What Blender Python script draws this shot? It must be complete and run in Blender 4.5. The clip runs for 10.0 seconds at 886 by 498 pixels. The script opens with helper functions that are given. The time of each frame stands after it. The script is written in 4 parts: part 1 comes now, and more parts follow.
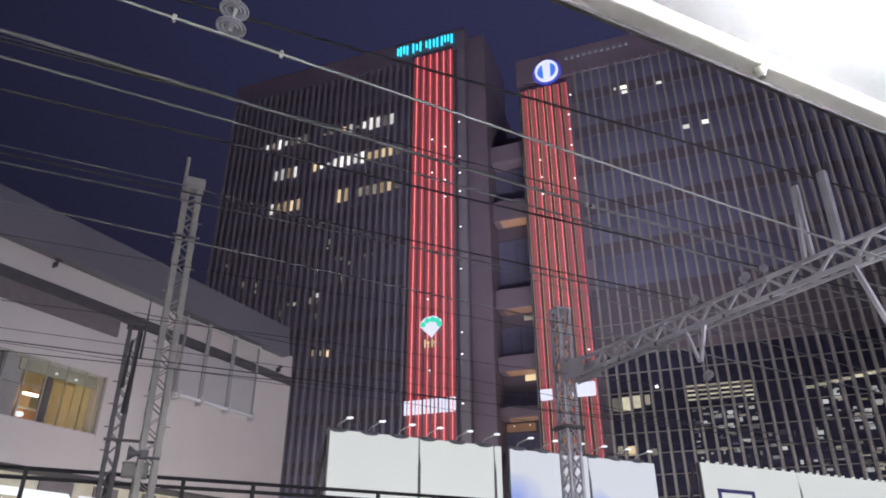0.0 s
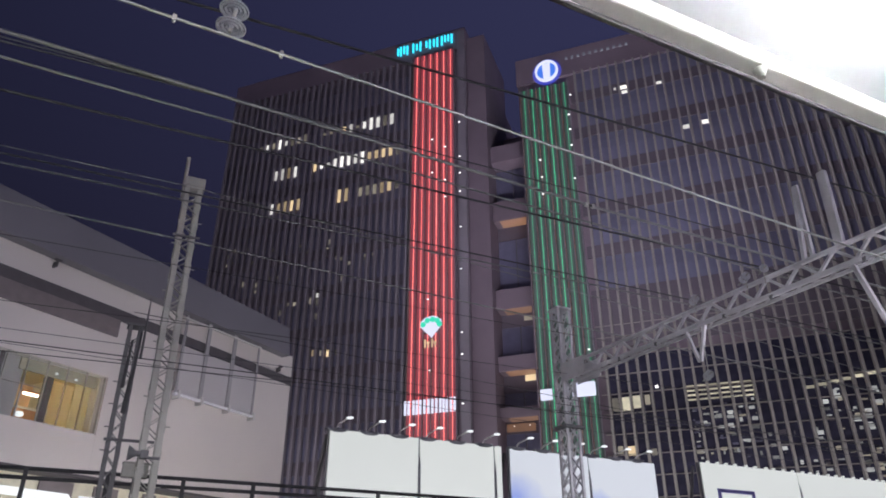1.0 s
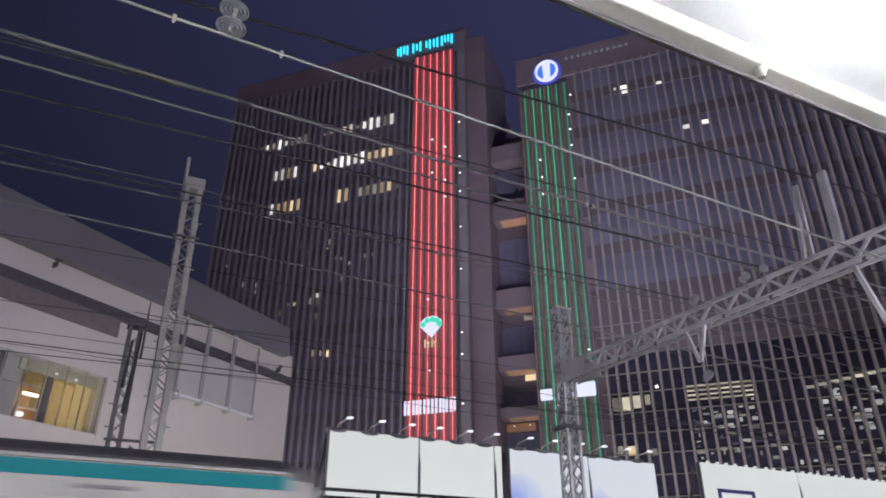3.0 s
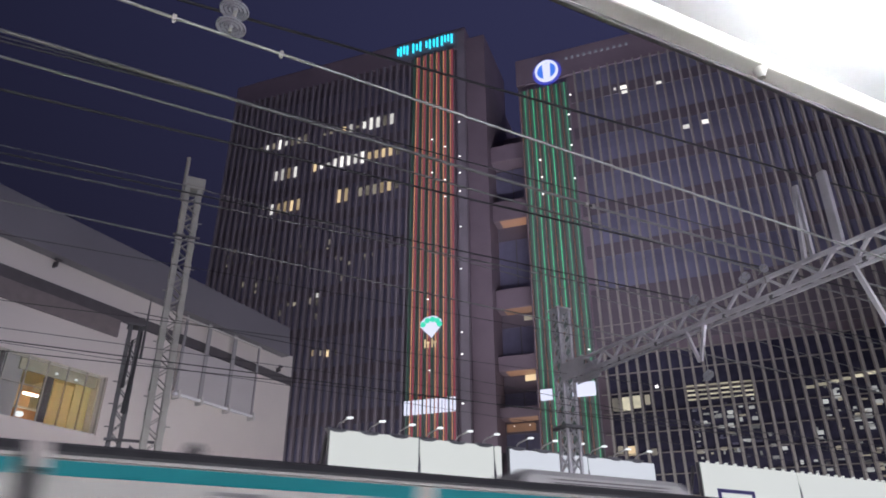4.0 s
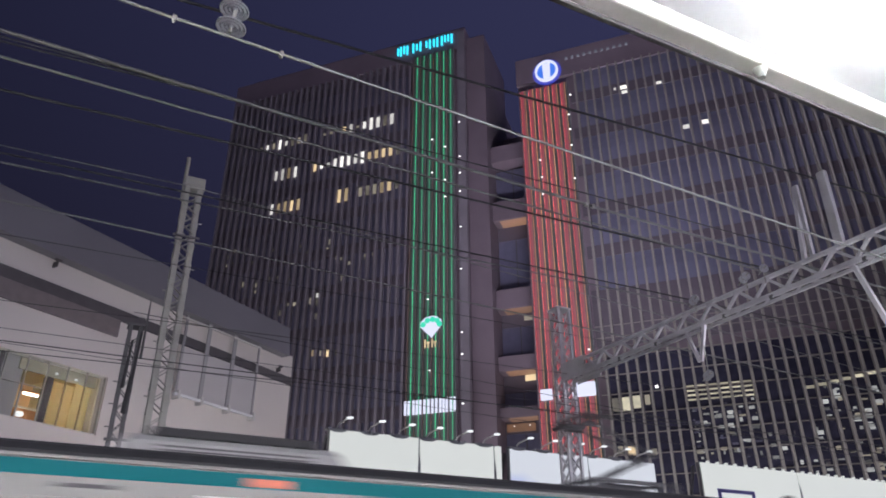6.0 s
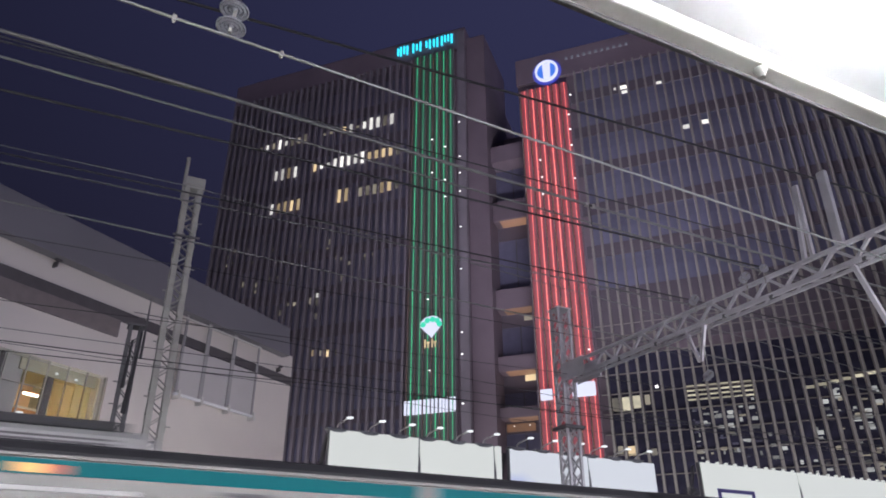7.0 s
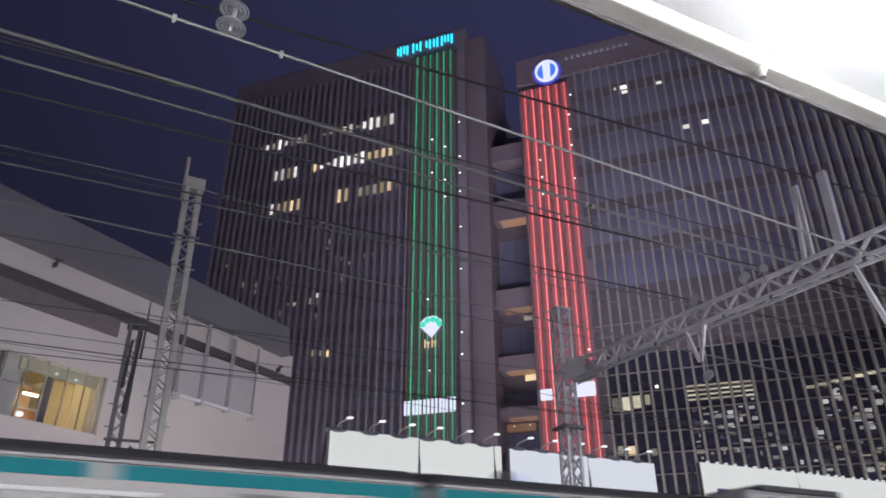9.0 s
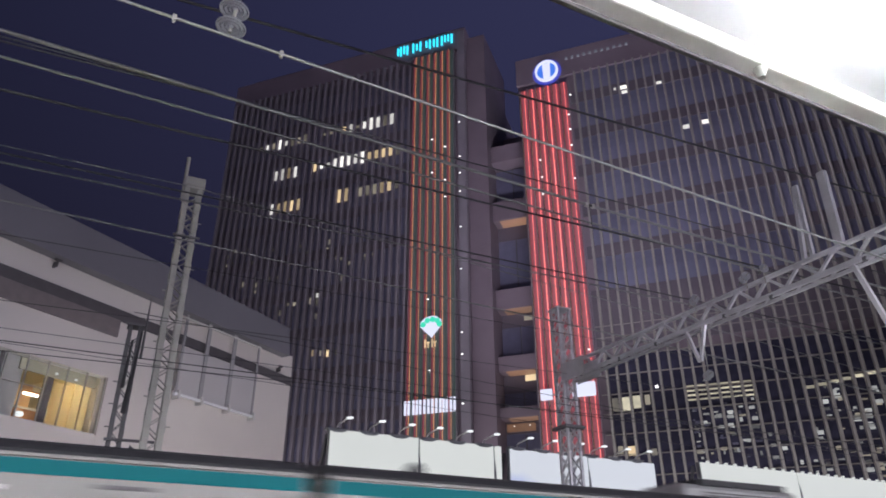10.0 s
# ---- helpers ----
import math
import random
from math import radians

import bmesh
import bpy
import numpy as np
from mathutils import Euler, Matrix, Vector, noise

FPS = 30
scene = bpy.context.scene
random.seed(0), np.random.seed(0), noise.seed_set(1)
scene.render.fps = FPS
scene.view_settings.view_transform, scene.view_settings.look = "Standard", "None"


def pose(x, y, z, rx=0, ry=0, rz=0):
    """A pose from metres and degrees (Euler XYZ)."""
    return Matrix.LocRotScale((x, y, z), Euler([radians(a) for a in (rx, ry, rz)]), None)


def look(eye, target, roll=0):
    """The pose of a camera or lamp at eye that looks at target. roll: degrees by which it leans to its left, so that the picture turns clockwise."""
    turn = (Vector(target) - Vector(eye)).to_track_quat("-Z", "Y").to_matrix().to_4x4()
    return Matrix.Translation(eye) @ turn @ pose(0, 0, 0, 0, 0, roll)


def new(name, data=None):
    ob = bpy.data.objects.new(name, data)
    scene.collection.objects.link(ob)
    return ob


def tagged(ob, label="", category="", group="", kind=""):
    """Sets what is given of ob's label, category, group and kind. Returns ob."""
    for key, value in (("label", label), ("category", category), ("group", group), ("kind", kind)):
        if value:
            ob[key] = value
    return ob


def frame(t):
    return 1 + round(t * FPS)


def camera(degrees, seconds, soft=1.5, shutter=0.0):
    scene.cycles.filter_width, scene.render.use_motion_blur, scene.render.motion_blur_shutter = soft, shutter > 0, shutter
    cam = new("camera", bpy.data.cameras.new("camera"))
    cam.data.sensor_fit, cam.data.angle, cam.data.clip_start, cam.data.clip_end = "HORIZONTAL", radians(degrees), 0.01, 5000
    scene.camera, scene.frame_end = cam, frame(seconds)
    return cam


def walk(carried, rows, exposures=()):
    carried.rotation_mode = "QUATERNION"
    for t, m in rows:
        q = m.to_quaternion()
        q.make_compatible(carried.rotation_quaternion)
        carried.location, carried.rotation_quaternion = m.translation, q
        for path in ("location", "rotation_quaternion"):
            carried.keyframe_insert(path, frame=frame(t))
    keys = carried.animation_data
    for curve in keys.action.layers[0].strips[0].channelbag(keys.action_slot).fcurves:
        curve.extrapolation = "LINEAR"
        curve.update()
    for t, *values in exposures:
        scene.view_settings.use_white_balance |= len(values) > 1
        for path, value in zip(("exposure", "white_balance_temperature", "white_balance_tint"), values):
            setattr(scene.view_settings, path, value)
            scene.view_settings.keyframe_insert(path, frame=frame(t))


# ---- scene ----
EYE = (0.0, 0.0, 1.6)
cam = camera(64.47, 10.0, soft=1.8, shutter=0.6)
CAM = Matrix.Translation(EYE) @ pose(0, 0, 0, 0, 0, 63.6 - 90) @ pose(0, 0, 0, 90 + 27.0)
walk(cam, [(0.0, CAM), (10.0, CAM)], exposures=[(0.0, 0.2, 6020, 11), (10.0, 0.2, 6020, 11)])

# ---------------------------------------------------------------- light
world = bpy.data.worlds.new("night_sky")
scene.world = world
world.use_nodes = True
wn = world.node_tree.nodes
wl = world.node_tree.links
bg = wn["Background"]
tc = wn.new("ShaderNodeTexCoord")
sep = wn.new("ShaderNodeSeparateXYZ")
ramp = wn.new("ShaderNodeValToRGB")
wl.new(tc.outputs["Generated"], sep.inputs[0])
wl.new(sep.outputs["Z"], ramp.inputs[0])
ramp.color_ramp.elements[0].position = 0.0
ramp.color_ramp.elements[0].color = (0.30, 0.26, 0.38, 1)
ramp.color_ramp.elements[1].position = 0.75
ramp.color_ramp.elements[1].color = (0.017, 0.017, 0.041, 1)
mid = ramp.color_ramp.elements.new(0.3)
mid.color = (0.012, 0.011, 0.022, 1)
wl.new(ramp.outputs[0], bg.inputs["Color"])
# sky made brighter along the railway to the east, imitating lens glare
glare_east = wn.new("ShaderNodeMapRange")
glare_east.inputs["From Min"].default_value, glare_east.inputs["From Max"].default_value = -0.2, 1.0
glare_east.inputs["To Min"].default_value, glare_east.inputs["To Max"].default_value = 0.85, 2.3
wl.new(sep.outputs["X"], glare_east.inputs["Value"])
wl.new(glare_east.outputs["Result"], bg.inputs["Strength"])


def area_lamp(name, m, sx, sy, watts, color, spread=180):
    d = bpy.data.lights.new(name, "AREA")
    d.shape, d.size, d.size_y, d.energy, d.color = "RECTANGLE", sx, sy, watts, color
    d.spread = radians(spread)
    o = new(name, d)
    o.matrix_world = m
    return o


# platform lighting under the canopy, along the whole station
area_lamp("platform_light", pose(5, 2.12, 4.34, 82, 0, 0), 120, 0.25, 3650, (1.0, 0.96, 0.98))
# added fill over the far viaduct deck that brightens the white wall
area_lamp("viaduct_light", pose(7.5, 24.6, 3.3, 180 - 62, 0, 30), 16, 0.6, 300, (1.0, 0.92, 0.86))
# added fill for the tower fronts, in place of the unseen shopping street between the railway and the towers
area_lamp("street_light_row", pose(24, 38, -4.5, 180 - 35, 0, -46.6), 66, 4, 9300, (1.0, 0.95, 0.93))


# added fill over the long billboard, turned up to brighten the tower
area_lamp("billboard_floodlight", look((22, 24.7, 8.6), (38, 50, 78)), 14, 0.5, 4000, (0.95, 0.90, 1.0), 100)


# ---------------------------------------------------------------- materials
def mat(name, color, rough=0.7, metal=0.0, var=0.15, scale=3.0, bump=0.1, fine=40.0, spec=0.5):
    m = bpy.data.materials.new(name)
    m.use_nodes = True
    nt = m.node_tree
    b = nt.nodes["Principled BSDF"]
    b.inputs["Roughness"].default_value = rough
    b.inputs["Metallic"].default_value = metal
    b.inputs["Specular IOR Level"].default_value = spec
    t = nt.nodes.new("ShaderNodeTexCoord")
    n1 = nt.nodes.new("ShaderNodeTexNoise")
    n1.inputs["Scale"].default_value = scale
    n1.inputs["Detail"].default_value = 6
    n2 = nt.nodes.new("ShaderNodeTexNoise")
    n2.inputs["Scale"].default_value = fine
    n2.inputs["Detail"].default_value = 3
    nt.links.new(t.outputs["Object"], n1.inputs["Vector"])
    nt.links.new(t.outputs["Object"], n2.inputs["Vector"])
    mx = nt.nodes.new("ShaderNodeMath")
    mx.operation = "MULTIPLY_ADD"
    mx.inputs[1].default_value = 0.3
    nt.links.new(n2.outputs["Fac"], mx.inputs[0])
    nt.links.new(n1.outputs["Fac"], mx.inputs[2])
    oi = nt.nodes.new("ShaderNodeObjectInfo")
    ad = nt.nodes.new("ShaderNodeMath")
    ad.operation = "MULTIPLY_ADD"
    ad.inputs[1].default_value = 0.25
    nt.links.new(oi.outputs["Random"], ad.inputs[0])
    nt.links.new(mx.outputs[0], ad.inputs[2])
    r = nt.nodes.new("ShaderNodeValToRGB")
    r.color_ramp.elements[0].position = 0.35
    r.color_ramp.elements[1].position = 1.0
    r.color_ramp.elements[0].color = (*[c * (1 - var) for c in color], 1)
    r.color_ramp.elements[1].color = (*[min(1, c * (1 + var)) for c in color], 1)
    nt.links.new(ad.outputs[0], r.inputs[0])
    nt.links.new(r.outputs[0], b.inputs["Base Color"])
    if bump:
        bp = nt.nodes.new("ShaderNodeBump")
        bp.inputs["Strength"].default_value = bump
        bp.inputs["Distance"].default_value = 0.01
        nt.links.new(n2.outputs["Fac"], bp.inputs["Height"])
        nt.links.new(bp.outputs[0], b.inputs["Normal"])
    return m


def glow(name, color, strength, base=(0.1, 0.1, 0.1), var=0.0, scale=1.0):
    m = bpy.data.materials.new(name)
    m.use_nodes = True
    nt = m.node_tree
    b = nt.nodes["Principled BSDF"]
    b.inputs["Base Color"].default_value = (*base, 1)
    b.inputs["Emission Color"].default_value = (*color, 1)
    b.inputs["Emission Strength"].default_value = strength
    if var:
        t = nt.nodes.new("ShaderNodeTexCoord")
        n = nt.nodes.new("ShaderNodeTexNoise")
        n.inputs["Scale"].default_value = scale
        oi = nt.nodes.new("ShaderNodeObjectInfo")
        a = nt.nodes.new("ShaderNodeMath")
        a.operation = "ADD"
        mr = nt.nodes.new("ShaderNodeMapRange")
        mr.inputs["From Min"].default_value, mr.inputs["From Max"].default_value = 0.5, 1.5
        mr.inputs["To Min"].default_value, mr.inputs["To Max"].default_value = strength * (1 - var), strength * (1 + var)
        nt.links.new(t.outputs["Object"], n.inputs["Vector"])
        nt.links.new(n.outputs["Fac"], a.inputs[0])
        nt.links.new(oi.outputs["Random"], a.inputs[1])
        nt.links.new(a.outputs[0], mr.inputs["Value"])
        nt.links.new(mr.outputs[0], b.inputs["Emission Strength"])
    return m


def glass(name, color, rough=0.06, clear=1.0):
    m = bpy.data.materials.new(name)
    m.use_nodes = True
    b = m.node_tree.nodes["Principled BSDF"]
    b.inputs["Base Color"].default_value = (*color, 1)
    b.inputs["Roughness"].default_value = rough
    b.inputs["Transmission Weight"].default_value = clear
    b.inputs["IOR"].default_value = 1.2
    return m


ASPHALT = mat("asphalt", (0.05, 0.05, 0.055), 0.9)
CONCRETE = mat("concrete", (0.3, 0.29, 0.28), 0.85, var=0.25, scale=0.6, bump=0.3)
PLATFORM = mat("platform_paving", (0.28, 0.27, 0.26), 0.8)
BALLAST = mat("ballast", (0.16, 0.14, 0.12), 0.95, var=0.5, scale=12, bump=0.8, fine=30)
RAIL = mat("rail_steel", (0.35, 0.3, 0.27), 0.35, 1.0)
STONE_L = mat("tower_cladding", (0.165, 0.125, 0.15), 0.6, var=0.2, scale=0.25, bump=0.1)
FIN = mat("fin_concrete", (0.235, 0.212, 0.195), 0.6, var=0.2, scale=0.4)
FIN_DARK = mat("fin_bronze", (0.185, 0.16, 0.185), 0.55, var=0.2, scale=0.4)
TGLASS = mat("dark_window_glass", (0.103, 0.098, 0.148), 0.3, var=0.5, scale=0.15, bump=0.02, fine=1.5, spec=0.6)
SGLASS = mat("shop_window_glass", (0.036, 0.034, 0.058), 0.2, var=0.6, scale=0.4, bump=0.02, fine=1.5, spec=0.4)
SPANDREL = mat("spandrel_panel", (0.10, 0.082, 0.10), 0.45, var=0.2, scale=0.3)
WHITEWALL = mat("white_metal_wall", (0.70, 0.645, 0.61), 0.55, var=0.08, scale=0.3, bump=0.05)
PALE = mat("pale_painted_steel", (0.62, 0.6, 0.575), 0.5, var=0.08, scale=1.0)
FASCIA = mat("grey_fascia", (0.20, 0.19, 0.215), 0.6, var=0.1, scale=0.3)
DARKTRIM = mat("dark_trim", (0.10, 0.09, 0.095), 0.6)
BROWN = mat("brown_soffit", (0.20, 0.17, 0.17), 0.7)
GALV = mat("galvanised_steel", (0.32, 0.31, 0.28), 0.6, 0.1, var=0.25, scale=2, bump=0.2)
GALV_B = mat("painted_beam_steel", (0.50, 0.485, 0.50), 0.55, 0.2, var=0.25, scale=2, bump=0.2)
DARKSTEEL = mat("weathered_dark_steel", (0.12, 0.115, 0.12), 0.6, 0.2, var=0.3)
WIRE = mat("copper_wire", (0.21, 0.21, 0.20), 0.5, 0.4)
WIRE_DARK = mat("insulated_wire", (0.045, 0.044, 0.046), 0.65)
FENCE = mat("black_fence_paint", (0.026, 0.025, 0.027), 0.6, var=0.3)
PORCELAIN = glass("insulator_glass", (0.36, 0.36, 0.39), 0.3, 0.6)
CANOPY = mat("canopy_steel", (0.74, 0.71, 0.66), 0.8, var=0.12, scale=1.2)
CANOPY_IN = mat("canopy_white_ceiling", (0.82, 0.82, 0.82), 0.6, var=0.05)
TRAIN_SIDE = mat("brushed_stainless", (0.20, 0.193, 0.178), 0.42, 0.5, var=0.1, scale=0.8, bump=0.05)
TRAIN_ROOF = mat("roof_rubber", (0.035, 0.033, 0.036), 0.7, var=0.2)
TEAL = mat("teal_band", (0.012, 0.165, 0.18), 0.6, var=0.05, spec=0.15)
AC_GREY = mat("cooler_grey", (0.32, 0.31, 0.305), 0.5, var=0.15)
TRAIN_GLASS = mat("train_window", (0.02, 0.025, 0.025), 0.08, bump=0)
ROOM = mat("room_wall", (0.7, 0.62, 0.45), 0.8)
WOOD = mat("orange_wood", (0.55, 0.25, 0.09), 0.6)
PANE = glass("clear_glass", (0.86, 0.88, 0.86))
BOARD_FRAME = mat("board_frame", (0.2, 0.2, 0.21), 0.6)

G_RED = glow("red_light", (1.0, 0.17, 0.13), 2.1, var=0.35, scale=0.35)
# dim tube flanks, bloom around the bright lines put in as emission
G_RED_BLOOM = glow("dim_red_light", (1.0, 0.07, 0.13), 0.19)
G_GREEN_BLOOM = glow("dim_green_light", (0.06, 0.8, 0.40), 0.02)
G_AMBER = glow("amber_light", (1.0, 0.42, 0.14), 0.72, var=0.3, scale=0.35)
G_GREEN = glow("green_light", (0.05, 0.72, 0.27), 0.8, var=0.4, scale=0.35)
# billboard faces emit in place of their floodlights' light; shop signs share it
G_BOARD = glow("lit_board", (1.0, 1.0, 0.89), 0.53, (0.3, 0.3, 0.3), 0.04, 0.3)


def board_print(name, cx, cz, reach):
    """A white print that turns blue towards one corner, its floodlighting put in as glow."""
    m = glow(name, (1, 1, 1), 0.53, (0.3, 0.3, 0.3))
    nt = m.node_tree
    t = nt.nodes.new("ShaderNodeTexCoord")
    d = nt.nodes.new("ShaderNodeVectorMath")
    d.operation = "DISTANCE"
    d.inputs[1].default_value = (cx, -0.06, cz)
    n = nt.nodes.new("ShaderNodeTexNoise")
    n.inputs["Scale"].default_value = 0.9
    s = nt.nodes.new("ShaderNodeMath")
    s.operation = "MULTIPLY_ADD"
    s.inputs[1].default_value = 1.2
    r = nt.nodes.new("ShaderNodeValToRGB")
    r.color_ramp.elements[0].position, r.color_ramp.elements[1].position = 0.35, 0.95
    r.color_ramp.elements[0].color = (0.12, 0.27, 0.95, 1)
    r.color_ramp.elements[1].color = (0.97, 0.98, 1.0, 1)
    q = nt.nodes.new("ShaderNodeMath")
    q.operation = "DIVIDE"
    q.inputs[1].default_value = reach
    nt.links.new(t.outputs["Object"], d.inputs[0])
    nt.links.new(t.outputs["Object"], n.inputs["Vector"])
    nt.links.new(n.outputs["Fac"], s.inputs[0])
    nt.links.new(d.outputs["Value"], s.inputs[2])
    nt.links.new(s.outputs[0], q.inputs[0])
    nt.links.new(q.outputs[0], r.inputs[0])
    nt.links.new(r.outputs[0], nt.nodes["Principled BSDF"].inputs["Emission Color"])
    return m


G_BLUE_A = board_print("lit_print_a", 15.0, 4.6, 2.4)
G_BLUE_B = board_print("lit_print_b", 18.6, 4.6, 2.2)
G_LAMP = glow("lamp_face", (1.0, 1.0, 0.97), 0.9)
G_WHITE = glow("white_sign", (0.86, 0.85, 1.0), 0.8)
G_CYAN = glow("cyan_sign", (0.05, 0.72, 0.95), 1.25)
G_BLUE = glow("blue_sign", (0.02, 0.19, 0.9), 0.7)
G_SIGNGREEN = glow("green_sign", (0.02, 0.62, 0.36), 1.0)
G_WIN = glow("lit_office", (1.0, 0.72, 0.38), 0.55, var=0.7, scale=0.3)
G_WINW = glow("lit_office_white", (1.0, 0.93, 0.82), 0.75, var=0.5, scale=0.3)
G_WIND = glow("dim_office", (1.0, 0.85, 0.6), 0.16, var=0.8, scale=1.2)
G_TUBE = glow("fluorescent_tube", (1.0, 0.99, 0.97), 85.0)
G_WARM = glow("warm_room_lamp", (1.0, 0.76, 0.42), 130.0)
G_STRIP = glow("counter_strip_lamp", (1.0, 0.9, 0.72), 5.0)
G_DISPLAY = glow("orange_display", (1.0, 0.19, 0.07), 0.85, var=0.5, scale=9.0)
G_DOT = glow("marker_lamp", (1.0, 0.95, 0.88), 1.6)
G_DOTDIM = glow("dim_roof_lamp", (0.7, 0.7, 0.85), 0.16)


# ---------------------------------------------------------------- mesh helpers
def mesh_of(name, bm, material, smooth=False):
    me = bpy.data.meshes.new(name)
    bm.normal_update()
    bm.to_mesh(me)
    bm.free()
    for m in material if isinstance(material, (list, tuple)) else [material]:
        me.materials.append(m)
    if smooth:
        for p in me.polygons:
            p.use_smooth = True
    return me


def part(name, bm, material, parent=None, label="", m=None, smooth=False):
    me = bm if isinstance(bm, bpy.types.Mesh) else mesh_of(name, bm, material, smooth)
    o = new(name, me)
    if parent is not None:
        o.parent = parent
    if m is not None:
        o.matrix_basis = m
    if label:
        o["label"] = label
    return o


def thing(name, m, label, category, group="", kind=""):
    o = new(name)
    o.matrix_basis = m
    o.empty_display_size = 0.3
    return tagged(o, label, category, group, kind)


def add_box(bm, x0, x1, y0, y1, z0, z1, mi=0):
    v = [bm.verts.new((x, y, z)) for z in (z0, z1) for y in (y0, y1) for x in (x0, x1)]
    for q in ((0, 2, 3, 1), (4, 5, 7, 6), (0, 1, 5, 4), (2, 6, 7, 3), (0, 4, 6, 2), (1, 3, 7, 5)):
        f = bm.faces.new([v[i] for i in q])
        f.material_index = mi
    return bm


def box(x0, x1, y0, y1, z0, z1, bevel=0.0):
    bm = add_box(bmesh.new(), x0, x1, y0, y1, z0, z1)
    if bevel:
        bmesh.ops.bevel(bm, geom=bm.edges[:], offset=bevel, segments=2, affect="EDGES", profile=0.6)
    return bm


def add_rod(bm, a, b, r, seg=8, r2=None):
    a, b = Vector(a), Vector(b)
    q = (b - a).to_track_quat("Z", "Y").to_matrix()
    r2 = r if r2 is None else r2
    rings = []
    for p, rr in ((a, r), (b, r2)):
        rings.append([bm.verts.new(p + q @ Vector((rr * math.cos(2 * math.pi * i / seg), rr * math.sin(2 * math.pi * i / seg), 0))) for i in range(seg)])
    for i in range(seg):
        j = (i + 1) % seg
        bm.faces.new((rings[0][i], rings[0][j], rings[1][j], rings[1][i]))
    bm.faces.new(rings[0][::-1])
    bm.faces.new(rings[1])
    return bm


def rod(a, b, r, seg=8, r2=None):
    return add_rod(bmesh.new(), a, b, r, seg, r2)


def bar(a, b, w, h):
    """A flat bar of section w by h from a to b."""
    a, b = Vector(a), Vector(b)
    bm = add_box(bmesh.new(), -w / 2, w / 2, -h / 2, h / 2, 0, (b - a).length)
    q = (b - a).to_track_quat("Z", "Y").to_matrix().to_4x4()
    bm.transform(Matrix.Translation(a) @ q)
    return bm


def lathe(profile, seg=24):
    bm = bmesh.new()
    rings = []
    for r, z in profile:
        rings.append([bm.verts.new((r * math.cos(2 * math.pi * i / seg), r * math.sin(2 * math.pi * i / seg), z)) for i in range(seg)])
    for a, b in zip(rings, rings[1:]):
        for i in range(seg):
            j = (i + 1) % seg
            bm.faces.new((a[i], a[j], b[j], b[i]))
    bm.faces.new(rings[0][::-1])
    bm.faces.new(rings[-1])
    return bm


def prism(outline, y0, y1):
    """An outline in x and z, pulled from y0 to y1."""
    bm = bmesh.new()
    a = [bm.verts.new((x, y0, z)) for x, z in outline]
    b = [bm.verts.new((x, y1, z)) for x, z in outline]
    bm.faces.new(a)
    bm.faces.new(b[::-1])
    n = len(a)
    for i in range(n):
        j = (i + 1) % n
        bm.faces.new((a[j], a[i], b[i], b[j]))
    bmesh.ops.recalc_face_normals(bm, faces=bm.faces[:])
    return bm


# ---------------------------------------------------------------- ground and railway
tagged(part("ground", box(-2500, 2500, -2500, 2500, -7.0, -6.0), ASPHALT), "dark asphalt city ground around the railway", "ground", kind="structure")
tagged(part("platform", box(-70, 90, -6, 1.75, -6.0, 0.0, 0.03), PLATFORM), "grey paved station platform beside the tracks", "platform", kind="structure")
tagged(part("viaduct_deck_near", box(-300, 300, 1.75, 8.6, -6.0, -1.3), BALLAST), "ballasted railway viaduct deck beside the platform", "viaduct", kind="structure")
tagged(part("viaduct_deck_middle", box(-300, 300, 8.6, 16.2, -6.0, -0.4), BALLAST), "ballasted railway viaduct deck carrying the passing train", "viaduct", kind="structure")
tagged(part("viaduct_deck_far", box(-300, 300, 16.2, 23.4, -6.0, 2.9), CONCRETE), "high concrete viaduct deck behind the tracks", "viaduct", kind="structure")
for y, z in ((3.9 - 0.53, -1.3), (3.9 + 0.53, -1.3), (11.97 - 0.53, -0.4), (11.97 + 0.53, -0.4)):
    tagged(part("rail", box(-300, 300, y - 0.035, y + 0.035, z, z + 0.2, 0.01), RAIL), "worn steel running rail on ballast", "rail", "running rails", "structure")

# canopy of the own platform
cano = thing("platform_canopy", pose(0, 0, 0), "cream steel platform canopy with white lit underside", "canopy", kind="structure")
part("edge_beam", box(-70, 90, 1.885, 2.00, 4.26, 4.46, 0.012), CANOPY, cano, "cream painted steel edge beam")
part("drip_lip", box(-70, 90, 1.985, 2.012, 4.235, 4.262, 0.004), DARKTRIM, cano)
part("ceiling_panel", box(-70, 90, -6, 1.884, 4.37, 4.44), CANOPY_IN, cano)
part("roof_sheet", box(-70, 90, -6.2, 2.1, 4.47, 4.53), GALV, cano)
part("drain_outlet", lathe([(0.02, -0.05), (0.028, -0.02), (0.04, 0.0), (0.04, 0.02)], 14), GALV, cano, "grey drain outlet", m=pose(2.92, 1.925, 4.25))
tube_me = mesh_of("tube_lamp", rod((-0.6, 0, 0), (0.6, 0, 0), 0.03, 10), G_TUBE, True)
tray_me = mesh_of("lamp_tray", box(-0.68, 0.68, -0.045, 0.045, 0.05, 0.1, 0.01), CANOPY_IN)
for i in range(22):
    l = thing("canopy_light", pose(-14 + i * 1.9, 1.15, 4.18), "white fluorescent tube lamp under the canopy", "lamp", "canopy lights")
    part("tube", tube_me, None, l)
    part("tray", tray_me, None, l)
    part("hanger", box(-0.02, 0.02, -0.02, 0.02, 0.1, 0.2), CANOPY_IN, l)


